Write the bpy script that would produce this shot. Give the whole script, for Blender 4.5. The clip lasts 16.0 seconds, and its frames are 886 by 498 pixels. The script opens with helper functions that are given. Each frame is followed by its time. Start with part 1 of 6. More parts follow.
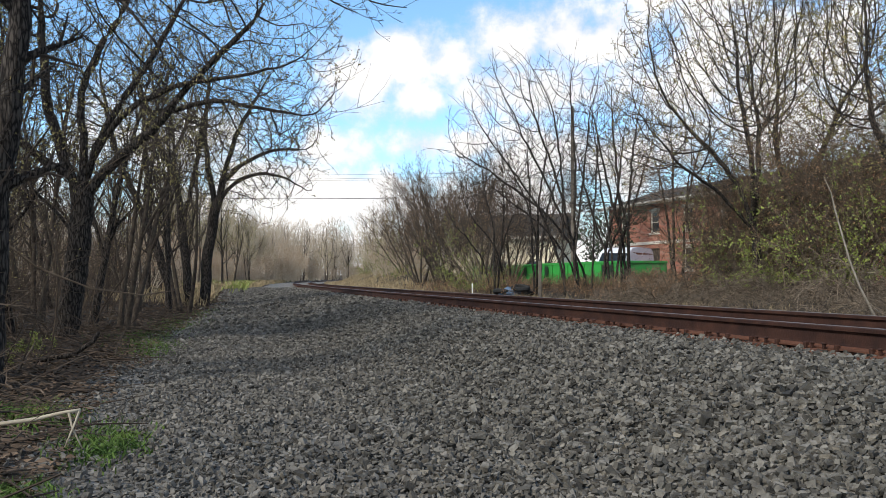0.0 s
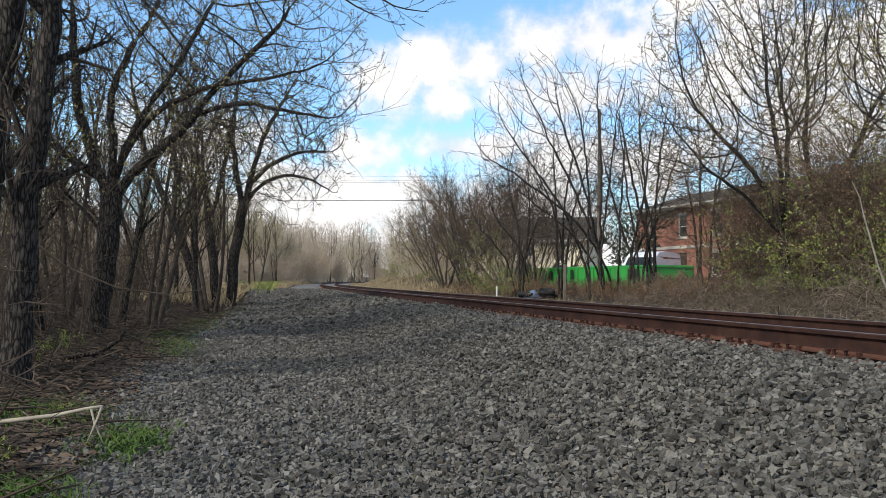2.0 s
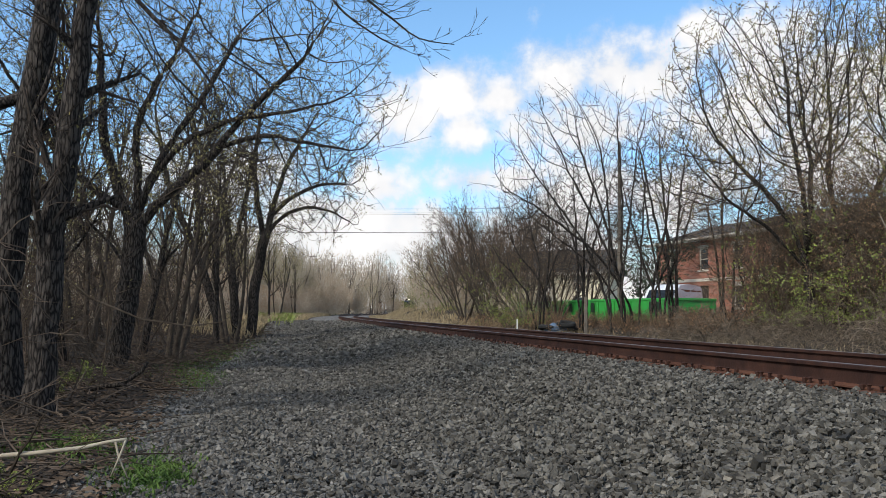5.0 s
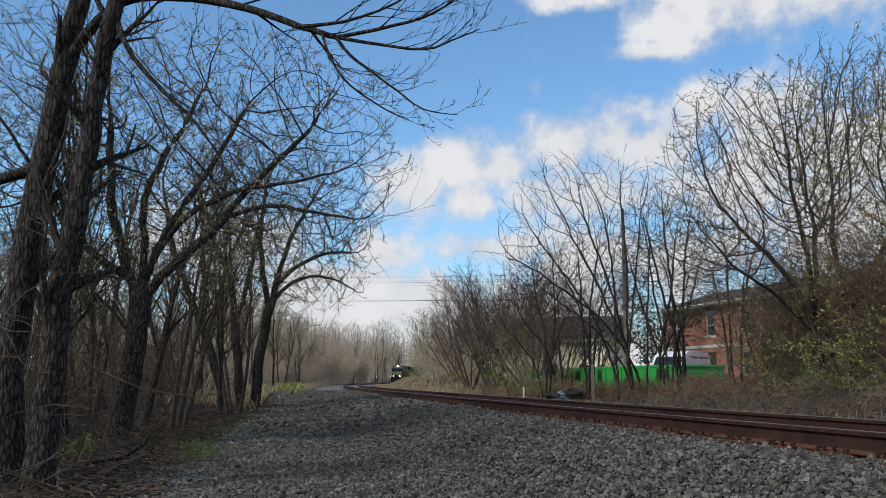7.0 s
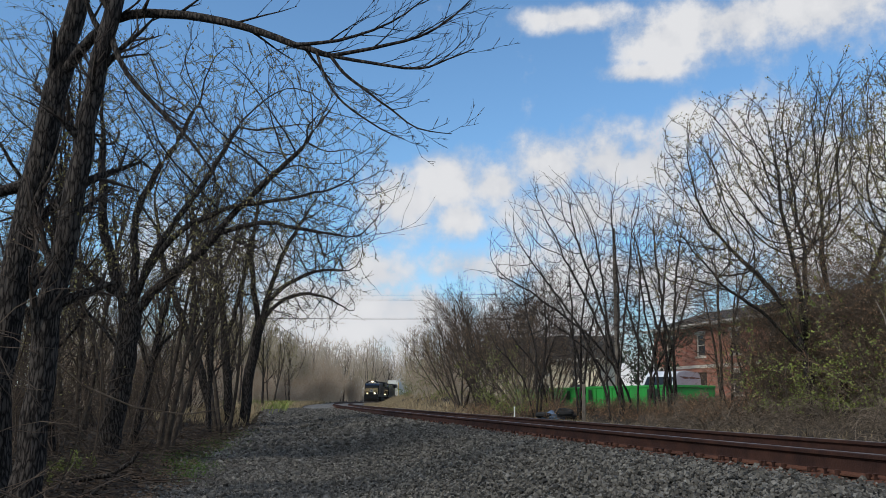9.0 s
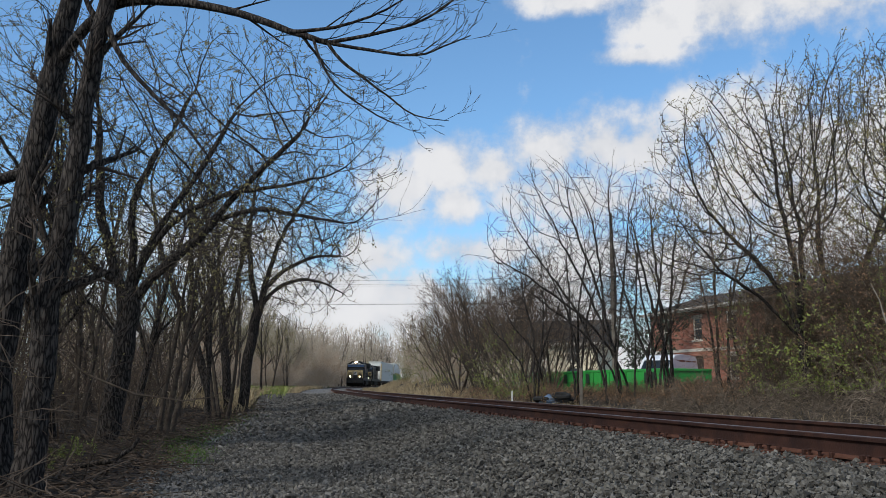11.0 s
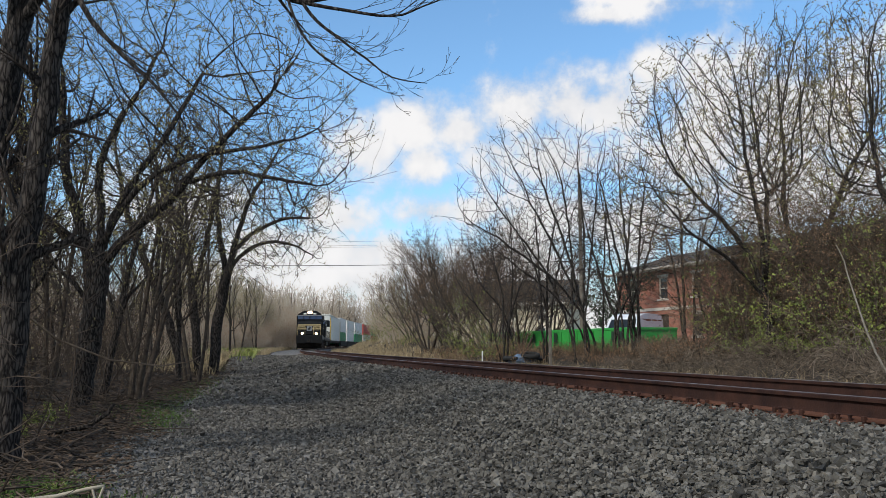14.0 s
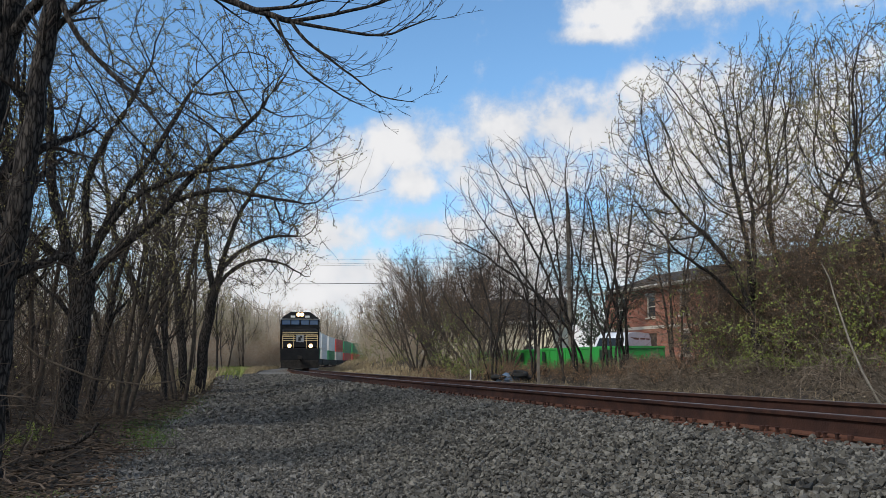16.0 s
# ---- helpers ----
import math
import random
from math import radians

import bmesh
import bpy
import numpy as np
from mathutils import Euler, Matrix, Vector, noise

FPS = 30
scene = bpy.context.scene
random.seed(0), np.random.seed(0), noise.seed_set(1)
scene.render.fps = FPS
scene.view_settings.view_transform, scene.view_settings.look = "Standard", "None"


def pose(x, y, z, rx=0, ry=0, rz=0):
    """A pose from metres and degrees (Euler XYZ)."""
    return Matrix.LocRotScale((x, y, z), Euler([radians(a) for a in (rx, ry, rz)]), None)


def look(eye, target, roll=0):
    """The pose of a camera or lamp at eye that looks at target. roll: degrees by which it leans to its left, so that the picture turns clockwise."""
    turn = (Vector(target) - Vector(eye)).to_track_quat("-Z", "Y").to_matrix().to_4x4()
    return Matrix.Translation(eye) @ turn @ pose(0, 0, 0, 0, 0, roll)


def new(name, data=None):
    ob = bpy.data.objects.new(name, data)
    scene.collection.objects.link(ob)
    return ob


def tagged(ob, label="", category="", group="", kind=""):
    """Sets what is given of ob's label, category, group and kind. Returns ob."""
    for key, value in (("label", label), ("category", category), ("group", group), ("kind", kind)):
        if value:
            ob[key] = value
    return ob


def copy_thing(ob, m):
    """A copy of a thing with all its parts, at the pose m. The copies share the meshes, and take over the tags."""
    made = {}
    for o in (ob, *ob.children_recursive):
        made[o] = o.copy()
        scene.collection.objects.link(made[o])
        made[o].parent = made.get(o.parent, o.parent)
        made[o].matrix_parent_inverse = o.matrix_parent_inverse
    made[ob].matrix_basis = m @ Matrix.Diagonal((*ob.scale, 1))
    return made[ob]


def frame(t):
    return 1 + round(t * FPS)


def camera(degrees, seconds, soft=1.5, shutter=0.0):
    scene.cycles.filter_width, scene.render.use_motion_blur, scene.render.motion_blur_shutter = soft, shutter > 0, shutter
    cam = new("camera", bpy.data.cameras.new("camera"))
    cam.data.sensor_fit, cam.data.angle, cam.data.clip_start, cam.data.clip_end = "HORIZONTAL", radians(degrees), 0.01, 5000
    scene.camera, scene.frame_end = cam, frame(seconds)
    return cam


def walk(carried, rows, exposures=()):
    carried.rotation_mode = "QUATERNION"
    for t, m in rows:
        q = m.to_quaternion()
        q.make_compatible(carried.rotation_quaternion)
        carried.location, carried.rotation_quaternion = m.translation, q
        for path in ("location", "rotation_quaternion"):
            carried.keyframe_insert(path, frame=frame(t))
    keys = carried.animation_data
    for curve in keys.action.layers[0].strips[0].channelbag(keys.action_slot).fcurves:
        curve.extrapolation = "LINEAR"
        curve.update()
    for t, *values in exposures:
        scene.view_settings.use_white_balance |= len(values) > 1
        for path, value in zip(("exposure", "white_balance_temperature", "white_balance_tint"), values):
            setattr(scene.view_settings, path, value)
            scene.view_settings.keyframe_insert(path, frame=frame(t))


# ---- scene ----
import collections

# ---- plan: z is 0 on the walking path beside the camera ----
EYE_H = 0.95                     # camera above the path
RAIL_Z = 0.615                   # top of the rails
P0, THETA0, RADIUS = 4.40, radians(16.42), 734.0   # camera to near rail, heading of the line, curve to the right
TIE_TOP = RAIL_Z - 0.195


def track(s, p=0.0):
    """Ground place s metres along the line and p metres to the camera's side of its near rail, with the line's heading (left of +y)."""
    a = THETA0 - s / RADIUS
    cx, cy = (P0 + RADIUS) * math.cos(THETA0), (P0 + RADIUS) * math.sin(THETA0)
    return cx - (RADIUS + p) * math.cos(a), cy - (RADIUS + p) * math.sin(a), a


def locate(x, y):
    """(s, p) of a ground place."""
    cx, cy = (P0 + RADIUS) * math.cos(THETA0), (P0 + RADIUS) * math.sin(THETA0)
    dx, dy = cx - x, cy - y
    return (THETA0 - math.atan2(dy, dx)) * RADIUS, math.hypot(dx, dy) - RADIUS


def smooth(a, b, x):
    t = min(1.0, max(0.0, (x - a) / (b - a)))
    return t * t * (3 - 2 * t)


def path_z(s):
    return 0.40 * smooth(9, 42, s)


def ground_z(s, p):
    """Height of the ground."""
    top = TIE_TOP - 0.014
    n = noise.noise(Vector((s * 0.35, p * 0.5, 0.0)))
    low = path_z(s)
    if p > 0.75:
        z = top + (low - top) * smooth(0.75, 3.1, p)
        if p > 4.6:
            z += 0.10 * smooth(4.6, 7.0, p) + n * 0.10 * smooth(4.8, 7.0, p) + 0.25 * smooth(8, 30, p) + 2.6 * smooth(16, 90, p)
        z += 0.025 * n * smooth(1.2, 3.0, p) - 0.035 * math.exp(-((p - 3.5) / 0.22) ** 2) - 0.03 * math.exp(-((p - 4.9) / 0.25) ** 2)
        return z
    if p > -2.35:
        return top
    q = -2.35 - p
    bank = 1.15 * smooth(46, 66, s) * (1 - smooth(120, 160, s)) * smooth(2.2, 6.5, q) * (1 - smooth(12, 22, q)) * (1 + 0.5 * n)
    return bank + top - 0.22 * smooth(0, 1.5, q) + n * 0.10 * smooth(1.0, 4.0, q) + 0.10 * smooth(2.0, 12.0, q) + 0.28 * smooth(3.0, 7.5, q) * (1 - smooth(50, 62, s))


# ---- camera ----
cam = camera(56.0, 16.0, soft=0.75)
PATH = [
    (0.0, 0.000, 0.000, 0.950, 0.000, 2.060, 0.000), (0.5, 0.018, -0.008, 0.950, 0.386, 1.872, -0.161),
    (1.0, 0.041, -0.028, 0.950, 0.853, 1.951, -0.221), (1.5, 0.054, -0.036, 0.950, 1.477, 2.035, -0.394),
    (2.0, 0.054, -0.033, 0.950, 1.801, 2.226, -0.548), (2.5, 0.055, -0.029, 0.950, 1.966, 2.535, -0.682),
    (3.0, 0.050, -0.023, 0.950, 2.181, 2.899, -0.826), (3.5, 0.034, -0.012, 0.950, 2.474, 3.136, -0.922),
    (6.0, -0.003, 0.018, 0.950, 3.379, 6.286, -0.523), (6.5, -0.002, 0.006, 0.950, 3.366, 7.638, -0.284),
    (7.0, -0.004, 0.011, 0.950, 3.434, 9.076, -0.356), (7.5, -0.001, 0.006, 0.950, 3.510, 9.852, -0.496),
    (8.0, -0.011, 0.002, 0.950, 3.209, 10.165, -0.602), (8.5, -0.015, 0.005, 0.950, 3.001, 10.263, -0.708),
    (9.0, -0.014, 0.008, 0.950, 2.774, 10.347, -0.674), (11.5, -0.019, -0.030, 0.962, 2.631, 8.308, -0.357),
    (12.0, -0.053, -0.022, 0.967, 2.899, 6.021, -0.783), (12.5, -0.117, -0.021, 0.972, 2.110, 5.475, -0.800),
    (13.0, -0.123, -0.007, 0.977, 1.158, 5.461, -0.285), (13.5, -0.109, -0.014, 0.982, 0.820, 6.168, 0.076),
    (14.0, -0.106, -0.025, 0.984, 0.439, 6.603, 0.146), (14.5, -0.098, -0.017, 0.984, 0.225, 6.688, 0.276),
    (15.0, -0.103, -0.017, 0.984, 0.041, 7.210, 0.180), (15.5, -0.100, -0.019, 0.984, -0.037, 7.525, 0.196),
    (16.0, -0.100, -0.023, 0.984, -0.360, 7.863, 0.159)]
walk(cam, [(t, pose(x, y, z, 90 + pitch, roll, yaw)) for t, x, y, z, yaw, pitch, roll in PATH],
     exposures=[(0.0, -0.08, 6450, 10), (3.5, -0.16, 6400, 10), (6.0, -0.38, 6300, 10), (7.0, -0.60, 6150, 10), (9.0, -0.67, 6150, 10), (11.5, -0.50, 6200, 10),
                (12.5, -0.32, 6350, 10), (14.5, -0.44, 6300, 10), (16.0, -0.50, 6250, 10)])

# ---- light ----
SUN_EL, SUN_AZ = 40.0, 226.0     # azimuth clockwise from +y: behind the camera, to its left
world = bpy.data.worlds.new("sky")
scene.world = world
world.use_nodes = True
wn, wl = world.node_tree.nodes, world.node_tree.links
wn.clear()
sky = wn.new("ShaderNodeTexSky")
sky.sky_type, sky.sun_disc = "NISHITA", False
sky.sun_elevation, sky.sun_rotation = radians(SUN_EL), radians(SUN_AZ)
def wmath(op, a, b=None, c=None):
    n = wn.new("ShaderNodeMath")
    n.operation = op
    for i, v in enumerate((a, b, c)):
        if v is None:
            continue
        if isinstance(v, (int, float)):
            n.inputs[i].default_value = v
        else:
            wl.new(v, n.inputs[i])
    return n.outputs[0]


def wnoise(vec, scale, detail, rough=0.55):
    n = wn.new("ShaderNodeTexNoise")
    n.inputs["Scale"].default_value, n.inputs["Detail"].default_value, n.inputs["Roughness"].default_value = scale, detail, rough
    wl.new(vec, n.inputs["Vector"])
    return n.outputs[0]


# broken cumulus: scattered cover all round, the larger clouds ahead as soft heaps (bearing, elevation, half sizes; slopes)
CLOUDS = [(0.085, 0.285, 0.060, 0.042), (0.150, 0.290, 0.070, 0.048), (0.205, 0.285, 0.065, 0.050), (0.060, 0.235, 0.055, 0.034), (0.130, 0.225, 0.090, 0.040),
          (0.255, 0.330, 0.035, 0.028), (-0.045, 0.265, 0.050, 0.040), (0.015, 0.262, 0.045, 0.030), (-0.100, 0.240, 0.045, 0.040), (-0.030, 0.222, 0.030, 0.028), 
          (0.330, 0.300, 0.090, 0.050), (0.460, 0.270, 0.120, 0.060), (0.280, 0.220, 0.120, 0.050), (0.430, 0.170, 0.200, 0.060),
          (0.115, 0.480, 0.060, 0.016), (0.235, 0.440, 0.055, 0.040), (0.205, 0.402, 0.050, 0.012), (0.310, 0.455, 0.090, 0.045), (0.430, 0.455, 0.110, 0.045),
          (-0.020, 0.160, 0.050, 0.022), (0.040, 0.160, 0.060, 0.020), (-0.135, 0.152, 0.050, 0.024), (-0.200, 0.125, 0.120, 0.018), (-0.080, 0.110, 0.180, 0.026), (0.150, 0.145, 0.160, 0.045), (-0.340, 0.150, 0.130, 0.050),
          (0.0, 0.03, 1.2, 0.07), (-0.1, 0.085, 0.5, 0.045)]
wtc = wn.new("ShaderNodeTexCoord")
wsep = wn.new("ShaderNodeSeparateXYZ")
wl.new(wtc.outputs["Generated"], wsep.inputs[0])
ahead = wmath("MAXIMUM", wsep.outputs[1], 0.02)
flat = wmath("SQRT", wmath("ADD", wmath("MULTIPLY", wsep.outputs[0], wsep.outputs[0]), wmath("MULTIPLY", wsep.outputs[1], wsep.outputs[1])))
cu, cv = wmath("DIVIDE", wsep.outputs[0], ahead), wmath("DIVIDE", wsep.outputs[2], wmath("MAXIMUM", flat, 0.02))
heap = None
for ca, ce, cw, ch in CLOUDS:
    du = wmath("MULTIPLY", wmath("SUBTRACT", cu, ca), 1 / cw)
    dv = wmath("MULTIPLY", wmath("SUBTRACT", cv, ce), 1 / ch)
    one = wmath("SUBTRACT", 1.0, wmath("SQRT", wmath("ADD", wmath("MULTIPLY", du, du), wmath("MULTIPLY", dv, dv))))
    heap = one if heap is None else wmath("SMOOTH_MAX", heap, one, 0.25)
puff = wnoise(wtc.outputs["Generated"], 15.0, 8, 0.60)
wide = wnoise(wtc.outputs["Generated"], 2.2, 4)
heap = wmath("MULTIPLY", wmath("MAXIMUM", heap, -1.0), wmath("GREATER_THAN", wsep.outputs[1], 0.3))
rest = wmath("MULTIPLY", wmath("SUBTRACT", wide, 0.50), wmath("MULTIPLY", wmath("LESS_THAN", wsep.outputs[1], 0.3), 5.0))
dens = wmath("ADD", wmath("ADD", heap, rest), wmath("MULTIPLY", wmath("SUBTRACT", puff, 0.5), 3.6))
cover = wn.new("ShaderNodeMapRange")
cover.interpolation_type = "SMOOTHSTEP"
cover.inputs["From Min"].default_value, cover.inputs["From Max"].default_value = -0.55, 0.75
wl.new(dens, cover.inputs["Value"])
shade = wn.new("ShaderNodeValToRGB")
shade.color_ramp.elements[0].color, shade.color_ramp.elements[1].color = (0.66, 0.71, 0.80, 1), (1.24, 1.21, 1.18, 1)
shade.color_ramp.elements[0].position, shade.color_ramp.elements[1].position = 0.25, 0.62
wl.new(wmath("ADD", wmath("MULTIPLY", puff, 0.7), wmath("MULTIPLY", cover.outputs[0], 0.2)), shade.inputs[0])
tone = wn.new("ShaderNodeVectorMath")
tone.operation = "MULTIPLY"
tone.inputs[1].default_value = (0.192, 0.248, 0.272)
wl.new(sky.outputs[0], tone.inputs[0])
blend = wn.new("ShaderNodeMix")
blend.data_type = "RGBA"
wl.new(cover.outputs[0], blend.inputs[0])
wl.new(tone.outputs[0], blend.inputs[6])
wl.new(shade.outputs[0], blend.inputs[7])
back = wn.new("ShaderNodeBackground")
back.inputs[1].default_value = 1.0
wout = wn.new("ShaderNodeOutputWorld")
wl.new(blend.outputs[2], back.inputs[0])
wl.new(back.outputs[0], wout.inputs[0])
sun = new("sun", bpy.data.lights.new("sun", "SUN"))
sun.data.energy, sun.data.angle, sun.data.color = 3.9, radians(11.0), (1.0, 0.92, 0.79)
se, sa = radians(SUN_EL), radians(SUN_AZ)
sun.matrix_world = look((0, 0, 40), Vector((0, 0, 40)) - Vector((math.sin(sa) * math.cos(se), math.cos(sa) * math.cos(se), math.sin(se))))


# ---- materials ----
def mat(name, base, second=None, scale=6.0, rough=0.8, metal=0.0, bump=0.0, bump_scale=40.0, third=None, vary=0.0, emit=0.0, island=False, stretch=1.0, depth=0.02):
    m = bpy.data.materials.new(name)
    m.use_nodes = True
    nt = m.node_tree
    b = nt.nodes["Principled BSDF"]
    b.inputs["Roughness"].default_value, b.inputs["Metallic"].default_value = rough, metal
    b.inputs["Base Color"].default_value = (*base, 1)
    if rough > 0.7:
        b.inputs["Specular IOR Level"].default_value = 0.2
    tc = nt.nodes.new("ShaderNodeTexCoord")
    col = None
    if second:
        nz = nt.nodes.new("ShaderNodeTexNoise")
        nz.inputs["Scale"].default_value, nz.inputs["Detail"].default_value, nz.inputs["Roughness"].default_value = scale, 6, 0.65
        nt.links.new(tc.outputs["Object"], nz.inputs["Vector"])
        rp = nt.nodes.new("ShaderNodeValToRGB")
        rp.color_ramp.elements[0].position, rp.color_ramp.elements[1].position = 0.35, 0.66
        rp.color_ramp.elements[0].color, rp.color_ramp.elements[1].color = (*base, 1), (*second, 1)
        if third:
            e = rp.color_ramp.elements.new(0.5)
            e.color = (*third, 1)
        nt.links.new(nz.outputs[0], rp.inputs[0])
        col = rp.outputs[0]
    if vary:
        hs = nt.nodes.new("ShaderNodeHueSaturation")
        src = nt.nodes.new("ShaderNodeNewGeometry").outputs["Random Per Island"] if island else nt.nodes.new("ShaderNodeObjectInfo").outputs["Random"]
        mr = nt.nodes.new("ShaderNodeMapRange")
        mr.inputs["To Min"].default_value, mr.inputs["To Max"].default_value = 1 - vary, 1 + vary
        nt.links.new(src, mr.inputs["Value"])
        nt.links.new(mr.outputs[0], hs.inputs["Value"])
        if col:
            nt.links.new(col, hs.inputs["Color"])
        else:
            hs.inputs["Color"].default_value = (*base, 1)
        col = hs.outputs[0]
    if col:
        nt.links.new(col, b.inputs["Base Color"])
    if bump:
        mp = nt.nodes.new("ShaderNodeMapping")
        mp.inputs["Scale"].default_value = (1, 1, stretch)
        nt.links.new(tc.outputs["Object"], mp.inputs["Vector"])
        bn = nt.nodes.new("ShaderNodeTexNoise")
        bn.inputs["Scale"].default_value, bn.inputs["Detail"].default_value = bump_scale, 5
        nt.links.new(mp.outputs[0], bn.inputs["Vector"])
        bp = nt.nodes.new("ShaderNodeBump")
        bp.inputs["Strength"].default_value, bp.inputs["Distance"].default_value = min(1, bump), depth
        nt.links.new(bn.outputs[0], bp.inputs["Height"])
        nt.links.new(bp.outputs[0], b.inputs["Normal"])
    if emit:
        b.inputs["Emission Color"].default_value = (*base, 1)
        b.inputs["Emission Strength"].default_value = emit
    return m


def furrows(m, deep, ridge, across=30.0, along=7.0, depth=0.02):
    """Long bark plates between dark furrows, over a material's fine grain."""
    nt = m.node_tree
    b = nt.nodes["Principled BSDF"]
    tc, mp = nt.nodes.new("ShaderNodeTexCoord"), nt.nodes.new("ShaderNodeMapping")
    mp.inputs["Scale"].default_value = (across, across, along)
    nt.links.new(tc.outputs["Object"], mp.inputs["Vector"])
    warp = nt.nodes.new("ShaderNodeTexNoise")
    warp.inputs["Scale"].default_value, warp.inputs["Detail"].default_value = 1.3, 4
    nt.links.new(mp.outputs[0], warp.inputs["Vector"])
    add = nt.nodes.new("ShaderNodeVectorMath")
    nt.links.new(mp.outputs[0], add.inputs[0])
    nt.links.new(warp.outputs["Color"], add.inputs[1])
    vo = nt.nodes.new("ShaderNodeTexVoronoi")
    vo.feature = "DISTANCE_TO_EDGE"
    vo.inputs["Scale"].default_value = 1.0
    nt.links.new(add.outputs[0], vo.inputs["Vector"])
    rp = nt.nodes.new("ShaderNodeValToRGB")
    rp.color_ramp.elements[0].position, rp.color_ramp.elements[1].position = 0.03, 0.26
    rp.color_ramp.elements[0].color, rp.color_ramp.elements[1].color = (*deep, 1), (*ridge, 1)
    nt.links.new(vo.outputs["Distance"], rp.inputs[0])
    mx = nt.nodes.new("ShaderNodeMix")
    mx.data_type = "RGBA"
    mx.inputs[0].default_value = 0.75
    nt.links.new(b.inputs["Base Color"].links[0].from_socket, mx.inputs[6])
    nt.links.new(rp.outputs[0], mx.inputs[7])
    nt.links.new(mx.outputs[2], b.inputs["Base Color"])
    old = b.inputs["Normal"].links[0].from_socket
    bp = nt.nodes.new("ShaderNodeBump")
    bp.inputs["Strength"].default_value, bp.inputs["Distance"].default_value = 1.0, depth
    nt.links.new(rp.outputs[0], bp.inputs["Height"])
    nt.links.new(old, bp.inputs["Normal"])
    nt.links.new(bp.outputs[0], b.inputs["Normal"])


BARK = mat("dark_bark", (0.010, 0.008, 0.007), (0.036, 0.029, 0.025), 14, 0.95, bump=1, bump_scale=38, vary=0.25, stretch=0.16, depth=0.03)
furrows(BARK, (0.005, 0.004, 0.004), (0.088, 0.075, 0.066))
BARK_TAN = mat("brown_bark", (0.04, 0.031, 0.025), (0.105, 0.085, 0.068), 9, 0.95, bump=1, bump_scale=34, vary=0.25, stretch=0.2, depth=0.03)
BARK_PALE = mat("pale_bark", (0.27, 0.24, 0.20), (0.15, 0.13, 0.105), 12, 0.9)
TWIG = mat("twig_bark", (0.032, 0.025, 0.021), (0.075, 0.059, 0.049), 3, 0.95)
# tan twigs of the far woods, with the sunlight on them mixed into the colour
TWIG_SUNLIT = mat("tan_twigs", (0.36, 0.295, 0.225), (0.55, 0.465, 0.365), 2, 0.95)
BUD = mat("spring_buds", (0.20, 0.19, 0.05), (0.30, 0.24, 0.10), 3, 0.7, vary=0.3, island=True)
BUD_RUST = mat("rusty_buds", (0.26, 0.13, 0.06), (0.34, 0.22, 0.12), 3, 0.7, vary=0.3, island=True)
LEAF = mat("young_leaves", (0.13, 0.17, 0.028), (0.24, 0.26, 0.05), 3, 0.6, vary=0.3, island=True)
GRAVEL_BED = mat("gravel_bed", (0.080, 0.074, 0.065), (0.260, 0.242, 0.215), 30, 0.9, third=(0.150, 0.140, 0.124), bump=1, bump_scale=45, depth=0.012)
SOIL = mat("leafy_soil", (0.020, 0.016, 0.012), (0.085, 0.064, 0.046), 3.5, 0.95, third=(0.040, 0.031, 0.024), bump=1, bump_scale=60)
STONE = mat("ballast_stone", (0.053, 0.049, 0.043), (0.138, 0.129, 0.113), 9, 0.85, bump=0.5, bump_scale=50, vary=0.68, island=True)
RUST = mat("rusty_rail_steel", (0.024, 0.012, 0.010), (0.058, 0.026, 0.018), 5, 0.75, metal=0.1, bump=0.3, bump_scale=60)
SHINE = mat("worn_rail_head", (0.32, 0.30, 0.29), (0.22, 0.20, 0.19), 3, 0.5, metal=0.9)
RUST_ORANGE = mat("orange_rust", (0.060, 0.026, 0.017), (0.120, 0.052, 0.032), 14, 0.9, bump=0.4, bump_scale=80)
TIE = mat("weathered_tie_wood", (0.055, 0.042, 0.033), (0.12, 0.095, 0.075), 7, 0.95, bump=0.8, bump_scale=30, vary=0.3)
GREEN = mat("green_painted_steel", (0.03, 0.32, 0.05), (0.04, 0.25, 0.05), 3, 0.5, bump=0.1)
BRICKM = mat("red_brick", (0.26, 0.092, 0.060), (0.36, 0.145, 0.095), 5, 0.9, vary=0.2)
DARKM = mat("black_paint", (0.012, 0.012, 0.013), (0.02, 0.02, 0.021), 3, 0.4)
